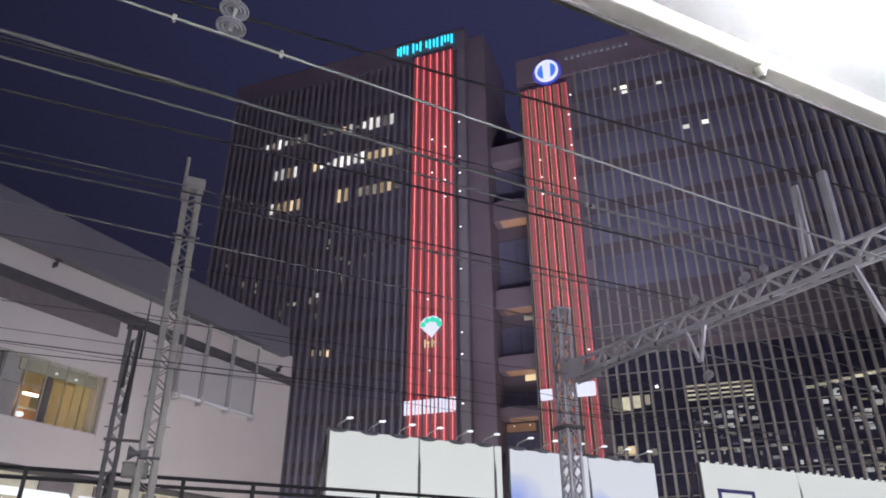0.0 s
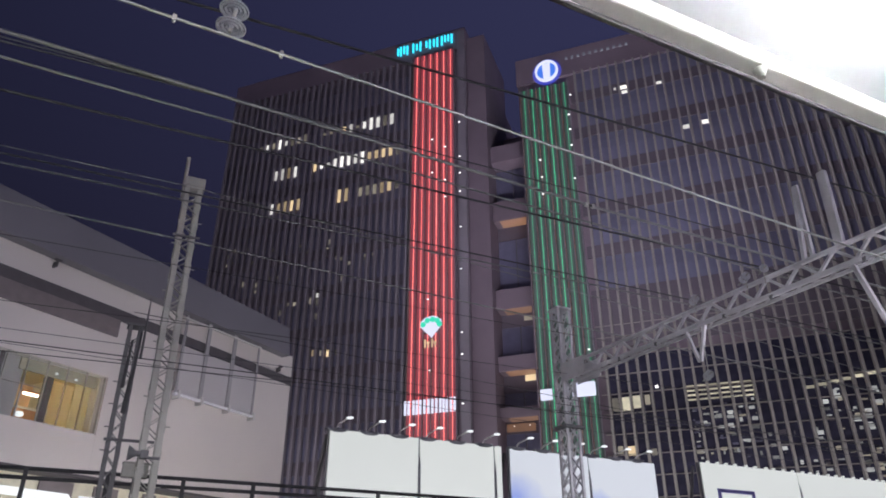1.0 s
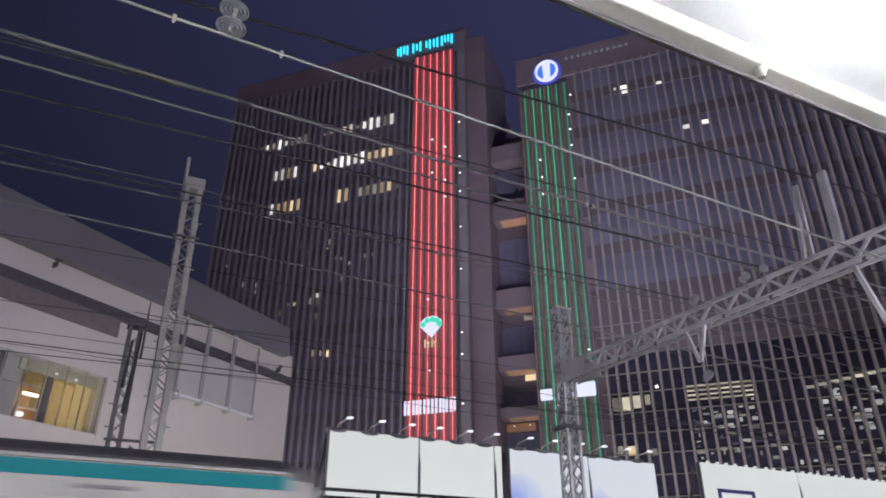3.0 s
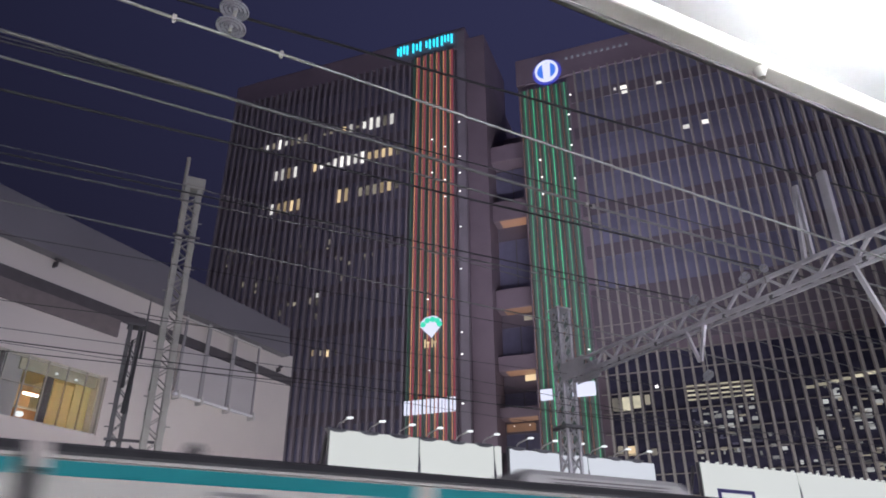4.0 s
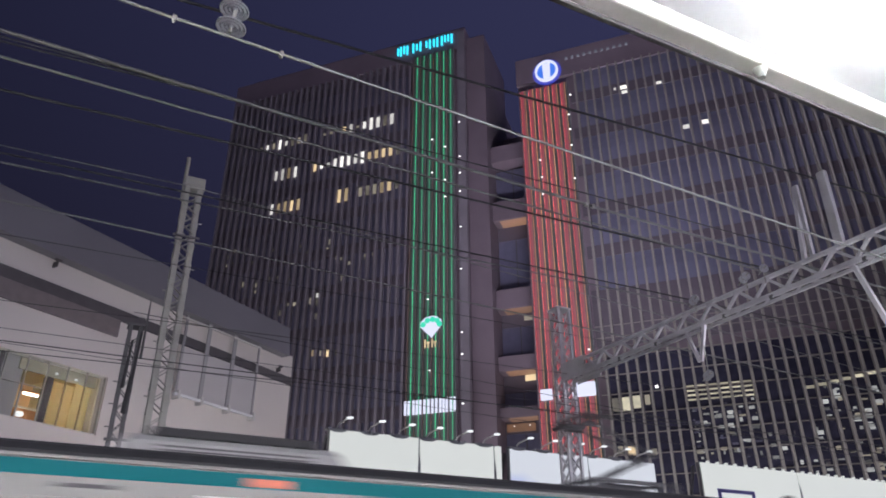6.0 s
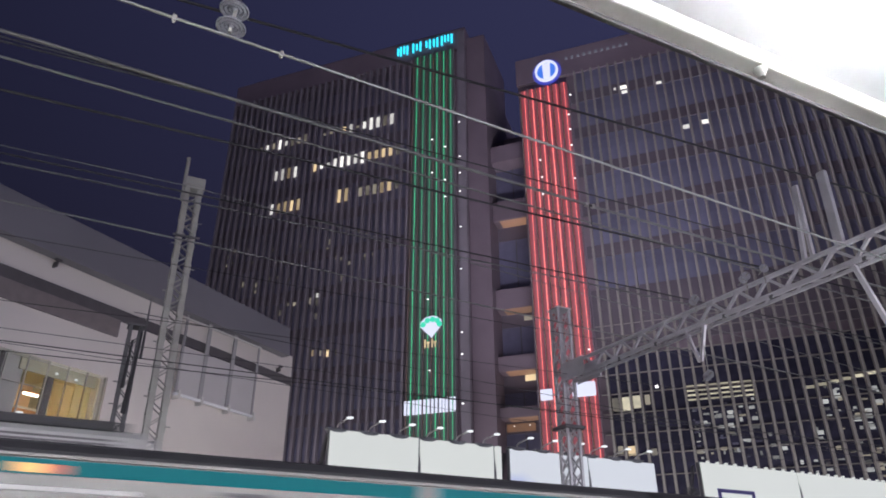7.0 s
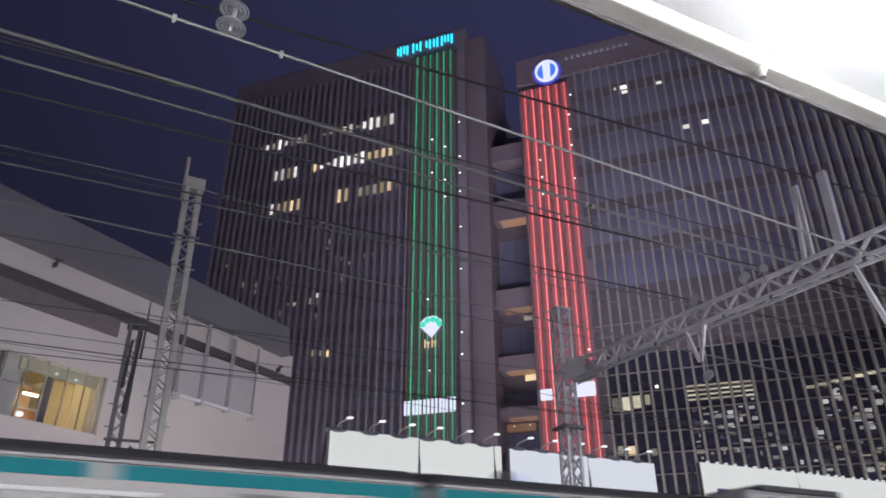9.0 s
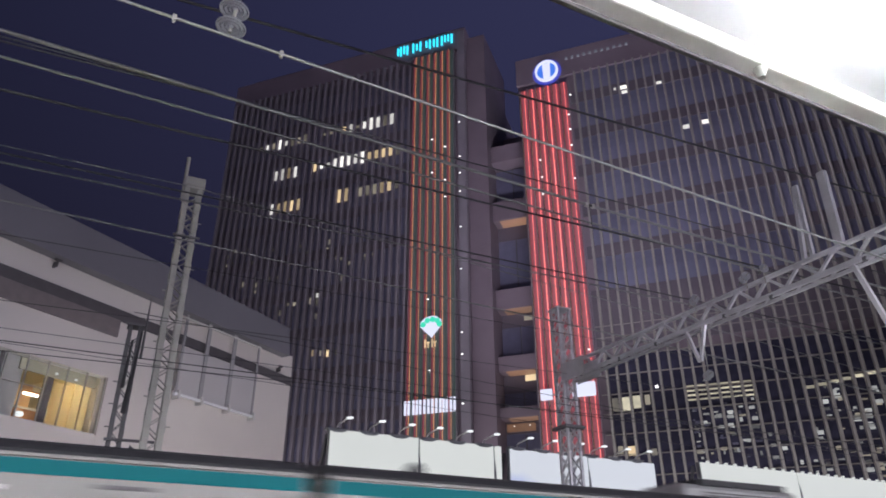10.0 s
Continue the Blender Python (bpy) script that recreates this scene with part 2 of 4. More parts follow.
# ---------------------------------------------------------------- lattice masts and gantry
def lattice_mast(name, m, w, z0, z1, step, material, label, group="", crossed=False, lw=0.045, bw=0.06):
    t = thing(name, m, label, "mast", group)
    h = w / 2
    leg = mesh_of("leg", box(-lw, lw, -0.03, 0.03, z0, z1, 0.006), material)
    for sx in (-1, 1):
        for sy in (-1, 1):
            part("leg", leg, None, t, m=pose(sx * (h - lw), sy * (h - 0.03), 0))
    d1 = mesh_of("brace", bar((-h + 0.04, 0, 0), (h - 0.04, 0, step), bw, 0.012), material)
    d2 = mesh_of("brace", bar((h - 0.04, 0, 0), (-h + 0.04, 0, step), bw, 0.012), material)
    n = int((z1 - z0) / step)
    for k in range(n):
        for side in range(4):
            part("brace", d1 if (k + side // 2) % 2 else d2, None, t,
                 m=pose(0, 0, z0 + k * step) @ pose(0, 0, 0, 0, 0, 90 * side) @ pose(0, -h + 0.02, 0))
            if crossed:
                part("brace", d2 if (k + side // 2) % 2 else d1, None, t,
                     m=pose(0, 0, z0 + k * step) @ pose(0, 0, 0, 0, 0, 90 * side) @ pose(0, -h + 0.035, 0))
    part("top_cap", box(-h - 0.03, h + 0.03, -h - 0.03, h + 0.03, z1, z1 + 0.05, 0.01), material, t)
    part("base_plate", box(-h - 0.15, h + 0.15, -h - 0.15, h + 0.15, z0, z0 + 0.06, 0.01), material, t)
    return t


mast = lattice_mast("catenary_mast", pose(1.13, 14.5, 0, 0, -1.0, 0), 0.37, -0.4, 9.9, 0.24, GALV, "tall grey lattice steel catenary mast beside the track", "catenary masts", lw=0.054, bw=0.07)
part("head_box", box(-0.2, 0.22, -0.2, 0.2, 9.85, 10.14, 0.02), GALV, mast, "rusty head box on top")
part("spike", rod((-0.2, 0, 9.6), (-0.2, 0, 10.72), 0.04, 10), GALV, mast)
for k in range(12):
    part("step_bolt", rod((0.19 if k % 2 else -0.19, -0.1, 3.0 + 0.55 * k), (0.28 if k % 2 else -0.28, -0.1, 3.0 + 0.55 * k), 0.012, 6), GALV, mast)
part("clamp", box(-0.27, 0.27, -0.25, -0.2, 8.62, 8.66), DARKSTEEL, mast)

mast2 = lattice_mast("catenary_mast", pose(0.51, 15.4, 0, 0, -0.9, 0), 0.27, -0.4, 6.85, 0.22, DARKSTEEL, "dark weathered lattice mast with a thin spike", "catenary masts", lw=0.038, bw=0.06)
part("spike", rod((0.2, 0, 6.2), (0.2, 0, 7.55), 0.03, 8, 0.012), DARKSTEEL, mast2)
for k, (dx, za, zb, r) in enumerate(((0.05, 5.0, 5.75, 0.05), (-0.05, 5.5, 6.5, 0.035), (0.1, 5.6, 6.7, 0.03))):
    part("feeder_cable", rod((dx, -0.25, za), (dx + 0.03, -0.25, zb), r, 10, r * 0.7), WIRE_DARK, mast2)
for k in range(9):
    part("step_bolt", rod((-0.12, -0.1, 2.5 + 0.45 * k), (-0.23, -0.1, 2.5 + 0.45 * k), 0.012, 6), DARKSTEEL, mast2)
part("cross_bar", box(-0.2, 0.72, -0.3, -0.26, 4.45, 4.5), DARKSTEEL, mast2)
lo = thing("loudspeaker", pose(0.88, 14.15, 4.08) @ Matrix.Diagonal((0.7, 0.7, 0.7, 1)), "black horn loudspeaker fixed to the lattice mast", "loudspeaker")
part("horn", lathe([(0.06, -0.02), (0.08, 0.12), (0.19, 0.28), (0.2, 0.3)], 16), DARKSTEEL, lo, m=pose(0, 0, 0, 0, -90, 0))
part("driver", box(0.0, 0.2, -0.1, 0.1, -0.12, 0.1, 0.03), DARKSTEEL, lo)
part("bracket", box(0.05, 0.5, 0.05, 0.12, -0.1, -0.04), DARKSTEEL, lo)
jb = thing("junction_box", pose(0.92, 14.9, 3.76), "grey metal junction box between the masts", "box")
part("case", box(-0.26, 0.2, -0.1, 0.1, 0, 0.25, 0.02), GALV, jb)
part("lid", box(-0.27, 0.21, -0.12, 0.12, 0.25, 0.28, 0.01), GALV, jb)
part("stand", box(-0.05, 0.05, -0.05, 0.05, -4.16, 0), DARKSTEEL, jb)

mast3 = lattice_mast("catenary_mast", pose(10.72, 14.5, 0), 0.41, -0.4, 8.75, 0.38, GALV_B, "grey lattice steel mast carrying the gantry beam", "catenary masts", True, lw=0.036, bw=0.05)
part("band", box(-0.3, 0.3, -0.3, 0.3, 5.55, 5.63, 0.01), DARKSTEEL, mast3)

gan = thing("gantry_beam", pose(10.7, 0, -0.25, 1.1, 0, 0), "grey lattice steel gantry beam across the tracks", "gantry")
GX = 0.19
ch = mesh_of("chord", box(-0.04, 0.04, -12, 14.3, -0.034, 0.034, 0.008), GALV_B)
rear = mesh_of("rear_chord", box(-0.025, 0.025, -12, 14.3, -0.03, 0.03, 0.006), GALV_B)
for z in (6.72, 7.06):
    part("chord", ch, None, gan, m=pose(-GX, 0, z))
part("rear_chord", rear, None, gan, m=pose(GX * 0.2, 0, 6.7))
part("gusset", box(-GX - 0.07, -GX - 0.055, 13.45, 14.4, 6.66, 7.12, 0.004), GALV_B, gan, "solid plate at the mast")
part("gusset", box(GX + 0.055, GX + 0.07, 13.45, 14.4, 6.66, 7.12, 0.004), GALV_B, gan, "solid plate at the mast")
PITCH = 0.68
da = mesh_of("brace", bar((0, 0, 7.04), (0, PITCH / 2, 6.74), 0.05, 0.05), GALV_B)
db = mesh_of("brace", bar((0, PITCH / 2, 6.74), (0, PITCH, 7.04), 0.05, 0.05), GALV_B)
dn = mesh_of("node_plate", box(-0.05, -0.044, -0.08, 0.08, -0.07, 0.03), GALV_B)
under = mesh_of("under_lacing", bar((-GX, 0, 0), (GX * 0.2, PITCH / 2, 0), 0.04, 0.02), GALV_B)
under_b = mesh_of("under_lacing", bar((GX * 0.2, 0, 0), (-GX, PITCH / 2, 0), 0.04, 0.02), GALV_B)
for k in range(36):
    y = 7.3 + PITCH * (k - 27)
    part("brace", da, None, gan, m=pose(-GX, y, 0))
    part("brace", db, None, gan, m=pose(-GX, y, 0))
    part("node_plate", dn, None, gan, m=pose(-GX, y, 7.03))
    part("under_lacing", under, None, gan, m=pose(0, y, 6.7))
    part("under_lacing", under_b, None, gan, m=pose(0, y + PITCH / 2, 6.7))
part("post", bar((-GX, 7.0, 7.06), (-GX, 7.0, 8.5), 0.06, 0.06), GALV_B, gan)
part("post", bar((-GX, 7.17, 7.06), (-GX, 7.04, 8.5), 0.07, 0.07), GALV_B, gan)
part("post_plate", box(-GX - 0.05, -GX + 0.05, 6.4, 6.56, 7.09, 8.5, 0.02), GALV_B, gan)
part("strut", bar((-0.28, 6.3, 6.6), (-0.28, 5.77, 4.6), 0.07, 0.07), GALV_B, gan)
part("hanger", bar((-0.28, 10.02, 6.66), (-0.28, 9.77, 5.95), 0.06, 0.06), GALV_B, gan)
part("hanger", bar((-0.28, 9.5, 6.66), (-0.28, 9.73, 5.95), 0.06, 0.06), GALV_B, gan)
part("conduit", rod((-GX - 0.09, -12, 6.64), (-GX - 0.09, 13, 6.64), 0.022), GALV_B, gan)
for y in (4.6, 6.1, 7.9, 9.0, 10.9, 12.1):
    part("conduit_clip", box(-GX - 0.115, -GX - 0.06, y - 0.03, y + 0.03, 6.61, 6.68, 0.005), DARKSTEEL, gan)


# ---------------------------------------------------------------- overhead wires
def wire(y, xa, ra, xb, rb, r, material, label, x0=-2.2, x1=4.5):
    """xa, xb: places along the track over y; ra, rb: rises over the eye, over y; x0, x1: the ends, over y."""
    bm = bmesh.new()
    k = (rb - ra) / (xb - xa)
    n = 24
    prev = None
    for i in range(n + 1):
        u = x0 + (x1 - x0) * i / n
        z = EYE[2] + y * (ra + k * (u - xa))
        ring = [bm.verts.new((u * y, y + r * math.cos(a), z + r * math.sin(a))) for a in (0, 1.047, 2.094, 3.142, 4.189, 5.236)]
        if prev:
            for j in range(6):
                bm.faces.new((prev[j], ring[j], ring[(j + 1) % 6], prev[(j + 1) % 6]))
        prev = ring
    return tagged(part("overhead_wire", bm, material, smooth=True), label, "wire", "overhead wires")


wire(5.0, -0.0997, 0.898, 1.466, 0.854, 0.014, WIRE, "thin grey overhead wire carrying disc insulators")
wire(9.0, -0.2058, 0.7685, 0.8268, 0.7496, 0.028, WIRE, "thick pale overhead cable high over the tracks", x1=0.832)
wire(9.0, 0.8513, 0.7478, 1.4415, 0.7475, 0.026, WIRE, "pale overhead cable beyond the section insulator", x0=0.846)
wire(9.0, -0.2386, 0.7501, 0.1179, 0.7624, 0.013, WIRE_DARK, "thin dark overhead wire running into the thick cable", x1=0.119)
wire(10.6, 0.4344, 0.967, 0.8075, 0.9903, 0.029, WIRE_DARK, "thick black cable high before the towers")
wire(9.2, 0.4441, 0.7697, 0.6825, 0.7738, 0.012, WIRE_DARK, "thin black wire above the thick cable")
wire(11.0, 0.4399, 0.6846, 0.7716, 0.694, 0.022, WIRE_DARK, "black overhead wire below the feeder")
wire(13.0, 0.4422, 0.5721, 0.8006, 0.5769, 0.017, WIRE_DARK, "black overhead wire before the towers")
wire(10.0, -0.2318, 0.7223, 0.8435, 0.7065, 0.02, WIRE, "grey overhead feeder wire high over the tracks")
wire(14.2, -0.195, 0.5753, 0.051, 0.5782, 0.013, WIRE, "grey overhead wire ending at the mast head", x1=0.055)
wire(14.2, 0.0849, 0.5773, 0.4588, 0.5581, 0.012, WIRE, "grey overhead wire leaving the mast head", x0=0.08)
wire(14.2, -0.1885, 0.549, 0.303, 0.5567, 0.02, WIRE, "grey overhead wire passing the mast head")
wire(14.2, -0.0908, 0.490, 0.6757, 0.472, 0.019, WIRE, "grey overhead wire held by the lattice mast")
wire(12.0, -0.126, 0.299, 0.243, 0.300, 0.009, WIRE_DARK, "dark contact wire over the train track")
wire(12.0, -0.1253, 0.2965, 0.0784, 0.2919, 0.0045, WIRE_DARK, "dark auxiliary wire over the train track")
wire(12.2, -0.13, 0.3153, 0.0745, 0.3155, 0.005, WIRE_DARK, "dark messenger wire over the train track")
wire(12.2, 0.0218, 0.3631, 0.2418, 0.3523, 0.006, WIRE_DARK, "thin dark wire from the spiked mast", x0=0.02)

ins = thing("disc_insulator", pose(0.385, 5.0, 6.15, 2, 4, 0), "pair of grey porcelain disc insulators on the wire", "insulator")
bell = mesh_of("disc", lathe([(0.04, 0.10), (0.06, 0.09), (0.13, 0.05), (0.165, 0.01), (0.165, -0.012), (0.152, -0.014), (0.14, 0.012), (0.122, 0.012), (0.115, -0.008), (0.105, -0.008), (0.095, 0.016), (0.075, 0.016), (0.068, -0.004), (0.058, -0.004), (0.05, 0.018), (0.03, 0.018), (0.028, -0.012), (0.02, -0.016)], 32), PORCELAIN, True)
S8 = Matrix.Diagonal((0.8, 0.8, 0.8, 1))
part("disc", bell, None, ins, m=pose(0, 0, 0.02) @ S8)
part("disc", bell, None, ins, m=pose(-0.012, 0, 0.222) @ S8)
part("pin", rod((0, 0, -0.04), (0, 0, 0.5), 0.018), GALV, ins)
for u in (-0.0151, 0.1702):
    c = thing("wire_clamp", pose(u * 5.0, 5.0, EYE[2] + 5.0 * (0.898 - 0.0281 * (u + 0.0997))), "small metal clamp on the overhead wire", "clamp", "wire clamps")
    part("jaw", box(-0.018, 0.018, -0.02, 0.02, -0.03, 0.03, 0.006), GALV, c)
    part("bolt", rod((0, 0, -0.05), (0, 0, 0.02), 0.012), GALV, c)

si = thing("section_insulator", pose(0.838 * 9.0, 9.0, EYE[2] + 9.0 * 0.7487, 0, 0.2, 0), "dark rod insulator joining two lengths of cable", "insulator")
part("insulator_rod", rod((-0.07, 0, 0), (0.09, 0, 0), 0.02, 10), WIRE_DARK, si)
for x in (-0.065, 0.085):
    part("end_clamp", box(x - 0.03, x + 0.03, -0.035, 0.035, -0.035, 0.035, 0.008), GALV, si)
part("drop_wire", rod((0.0, 0, 0), (0.02, 0, -0.5), 0.008), WIRE_DARK, si)
wire(14.0, 0.237, 0.361, 0.675, 0.372, 0.007, WIRE_DARK, "thin dark wire beyond the train track")
wire(13.0, 0.808, 0.306, 0.995, 0.310, 0.008, WIRE_DARK, "thin dark wire low beyond the train track")
wire(13.4, 0.6, 0.449, 1.672, 0.458, 0.007, WIRE_DARK, "thin dark wire under the gantry beam")
for x, y, z, rz, n in ((10.42, 8.2, 7.14, 60, 2), (10.42, 9.5, 7.17, 60, 2), (10.42, 7.79, 7.12, 60, 1), (10.4, 9.45, 5.58, 60, 2)):
    g = thing("pin_insulator", pose(x, y, z, 0, 0, rz), "small pale porcelain insulator pair by the gantry", "insulator", "gantry insulators")
    for k in range(n):
        part("disc", bell, None, g, m=pose(0.17 * k, 0, 0, 0, 90, 0) @ Matrix.Diagonal((0.5, 0.5, 0.5, 1)))
    part("pin", rod((-0.12, 0, 0), (0.17 * n + 0.1, 0, 0), 0.015), GALV, g)
    part("hook", rod((0.05, 0, 0.0), (0.05, 0, -0.28 if z > 6 else 1.0), 0.012), GALV, g)

# ---------------------------------------------------------------- fence and billboards on the far viaduct
fen = thing("viaduct_fence", pose(0, 16.6, 2.9), "dark steel pipe fence along the viaduct edge", "fence")
for z in (0.98, 1.16):
    part("rail_pipe", rod((-20, 0, z), (9.8, 0, z), 0.04, 8), FENCE, fen)
fp = mesh_of("post", box(-0.04, 0.04, -0.04, 0.04, 0, 1.18), FENCE)
for i in range(20):
    part("post", fp, None, fen, m=pose(-19 + i * 1.5, 0, 0))


def billboard(x0, x1, z0, z1, seams, label, faces=None):
    b = thing("billboard", pose(0, 24, 0), label, "billboard", "billboards")
    xs = [x0, *seams, x1]
    for k, (a, c) in enumerate(zip(xs, xs[1:])):
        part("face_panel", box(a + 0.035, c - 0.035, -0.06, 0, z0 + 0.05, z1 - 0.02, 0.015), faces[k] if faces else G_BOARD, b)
    for x in seams:
        part("seam_cover", prism([(x - 0.06, z0), (x + 0.06, z0), (x + 0.05, z1 - 1.0), (x, z1 - 0.55), (x - 0.05, z1 - 1.0)], -0.085, -0.064), BOARD_FRAME, b)
    part("backing", box(x0, x1, 0.004, 0.2, z0, z1, 0.02), BOARD_FRAME, b)
    for x in (x0 + 0.5, (x0 + x1) / 2, x1 - 0.5):
        part("support_post", box(x - 0.1, x + 0.1, 0.22, 0.42, 2.9 - 8.9, z1 - 0.3), DARKSTEEL, b)
    part("back_strut", bar((x0 + 0.1, 0.5, z1 - 0.1), (x0 - 0.9, 2.4, -3.0), 0.12, 0.12), DARKSTEEL, b)
    return b


billboard(7.46, 14.45, 2.6, 7.18, (10.92, 14.1), "white glowing advertising billboard with blank panels")
billboard(14.78, 22.1, 2.6, 7.14, (18.55,), "white glowing billboard with pale blue corner patches", (G_BLUE_A, G_BLUE_B))
bb3 = billboard(24.76, 44.0, 2.4, 7.42, (31.0, 37.5), "white glowing billboard with a blue framed panel")
for a, b_, c, d in ((25.55, 27.85, 6.16, 6.32), (25.55, 25.75, 3.4, 6.16), (27.65, 27.85, 3.4, 6.16)):
    part("printed_frame", box(a, b_, -0.08, -0.064, c, d), mat("blue_print", (0.12, 0.10, 0.35), 0.5), bb3, "dark blue printed frame")
# the clips get the same glow as the floodlit faces
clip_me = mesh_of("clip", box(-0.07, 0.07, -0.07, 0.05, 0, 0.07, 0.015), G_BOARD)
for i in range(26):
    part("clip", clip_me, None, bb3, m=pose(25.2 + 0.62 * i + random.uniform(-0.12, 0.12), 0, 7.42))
arm_me = mesh_of("arm", bar((0, 0.1, -0.02), (0.06, -0.1, 0.2), 0.045, 0.045), PALE)
arm2_me = mesh_of("arm_top", bar((0.06, -0.1, 0.2), (0.2, -0.6, 0.3), 0.045, 0.045), PALE)
head_me = mesh_of("head", lathe([(0.02, -0.12), (0.042, -0.09), (0.05, 0.04), (0.035, 0.1), (0.02, 0.13)], 12), G_LAMP, True)
# dark shape over the board's top edge, imitating the scalloped shade between lamps
edge_shade_me = mesh_of("bracket", prism([(-0.36, 0.06), (0.42, 0.06), (0.36, -0.03), (0.2, -0.08), (-0.1, -0.08), (-0.3, -0.02)], -0.1, 0.22), BOARD_FRAME)
for i, x in enumerate([7.71, 8.92, 10.08, 11.21, 12.44, 13.61, 15.13, 16.3, 17.56, 18.69, 19.93, 21.07]):
    l = thing("billboard_lamp", pose(x, 24, 7.15), "small floodlight on a bent arm over the billboard", "lamp", "billboard lamps")
    part("arm", arm_me, None, l)
    part("bracket", edge_shade_me, None, l)
    part("arm_top", arm2_me, None, l)
    part("head", head_me, None, l, m=pose(0.26, -0.68, 0.31, 90, 0, 62))

# ---------------------------------------------------------------- towers
FAC = pose(26.73, 55.95, 0, 0, 0, -46.6)
TUBES = []


def lit_cell(tower, x, z, w, h, material):
    part("lit_window", box(x - w / 2, x + w / 2, -0.02, 0.03, z - h / 2, z + h / 2), material, tower)


def tower_body(t, x0, x1, depth, ztop, fins, fin_w, fin_mat, crown, fin_depth):
    part("core", box(x0, x1, 0.22, depth, -6, ztop), STONE_L, t, "dark stone clad tower core")
    part("crown", box(x0 - 0.1, x1 + 0.1, -0.1, depth + 0.1, crown, ztop + 0.3, 0.05), STONE_L, t, "blank parapet band")
    fm = mesh_of("fin", box(-fin_w / 2, fin_w / 2, -fin_depth, 0.2, -6, crown, 0.03), fin_mat)
    for x in fins:
        part("fin", fm, None, t, m=pose(x, 0, 0))


# tower with cyan sign
t1 = thing("office_tower", FAC, "dark office tower with vertical fins and lit strip", "building", "twin towers")
PANE_L = mesh_of("pane", box(-0.4, 0.4, -0.02, 0.02, -1.58, 1.58), TGLASS)
PANE_S = mesh_of("pane", box(-0.4, 0.4, -0.02, 0.02, -0.76, 0.76), SGLASS)
fl = [-2.92 - 0.85 * i for i in range(29)]
tower_body(t1, -27.0, 3.6, 26, 60.9, fl, 0.26, FIN_DARK, 58.2, 0.38)
part("crown_step", box(-25.2, 3.4, 0.6, 24, 61.0, 62.0, 0.05), STONE_L, t1)
for k in range(15):
    z = 50.25 + 1.6 - 4.4 * (k - 1)
    if z > -5:
        for i in range(28):
            part("pane", PANE_L, None, t1, m=pose(-3.35 - 0.85 * i, 0.15, z - 1.6, random.uniform(-0.5, 0.5), 0, random.uniform(-0.6, 0.6)))
        part("spandrel", box(-26.9, -2.85, 0.05, 0.21, z + 0.0, z + 1.2), SPANDREL, t1)
cell = lambda i: -3.35 - 0.85 * i
random.seed(7)
W, Y, D = G_WINW, G_WIN, G_WIND
ROWS = ((50.55, ((22, D, 0.5), (21, W, 0.6), (20, D, 0.8), (19, W, 1.3), (18, W, 0.6), (17, D, 1.1), (16, D, 0.8), (15, D, 1.3), (12, D, 0.3), (11, D, 0.3), (9, Y, 0.8), (8, W, 1.1), (7, D, 0.3), (6, W, 0.9), (5, W, 1.6), (4, W, 1.4), (3, D, 1.4), (2, W, 1.4))),
        (46.15, ((19, W, 1.2), (18, W, 1.5), (17, Y, 1.4), (16, W, 1.4), (13, Y, 1.0), (12, W, 0.6), (11, W, 0.5), (10, W, 1.2), (9, W, 1.4), (8, W, 1.3), (7, W, 1.2), (6, W, 1.5), (5, Y, 0.9), (4, Y, 1.0), (3, Y, 1.1), (2, Y, 1.1), (1, D, 1.3))),
        (41.65, ((19, W, 1.3), (18, Y, 1.2), (17, Y, 1.4), (16, Y, 1.3), (15, Y, 1.4), (9, Y, 1.6), (8, Y, 1.6), (6, D, 1.1), (5, D, 1.2), (4, D, 1.2), (3, Y, 1.3), (2, Y, 1.1), (1, D, 1.0))))
for z, cells in ROWS:
    for i, m, h in cells:
        lit_cell(t1, cell(i), z, 0.56, h, m)
for i, z, w, h, m in ((11, 30.1, 0.35, 0.45, G_WINW), (11, 29.4, 0.3, 0.9, G_WIND), (12, 29.6, 0.15, 0.7, G_WIND), (11, 27.8, 0.2, 0.6, G_WIND), (8, 23.7, 0.15, 0.6, G_WIND), (9, 23.7, 0.3, 0.7, G_WIN), (10, 23.8, 0.15, 0.5, G_WIND), (11, 23.9, 0.25, 0.6, G_WIN)):
    lit_cell(t1, cell(i), z, w, h, m)
for _ in range(40):
    i, z = random.randint(3, 27), random.choice((36.9, 36.4, 35.6, 34.0, 33.2, 32.5, 31.7, 29.3, 28.8))
    lit_cell(t1, cell(i) + random.uniform(-0.2, 0.2), z + random.uniform(-0.3, 0.3), random.uniform(0.12, 0.3), random.uniform(0.15, 0.6), G_WIND)

# tower with the blue ring sign
t2 = thing("office_tower", FAC, "dark office tower with a dense fin grid", "building", "twin towers")
fr = [15.5 + 0.845 * i for i in range(33)]
tower_body(t2, 9.45, 42.6, 26, 54.0, fr, 0.21, FIN, 50.9, 0.42)
for k in range(8):
    z = 25.2 + 4.4 * k
    if z < 50:
        for i in range(31):
            part("pane", PANE_L, None, t2, m=pose(15.92 + 0.845 * i, 0.15, z + 2.8, random.uniform(-0.5, 0.5), 0, random.uniform(-0.6, 0.6)))
        part("spandrel", box(14.9, 42.5, 0.02, 0.21, z, z + 1.2), SPANDREL, t2)
part("spandrel", box(14.9, 42.5, 0.0, 0.21, 21.2, 25.2), SPANDREL, t2, "brown opaque band over the shop floors")
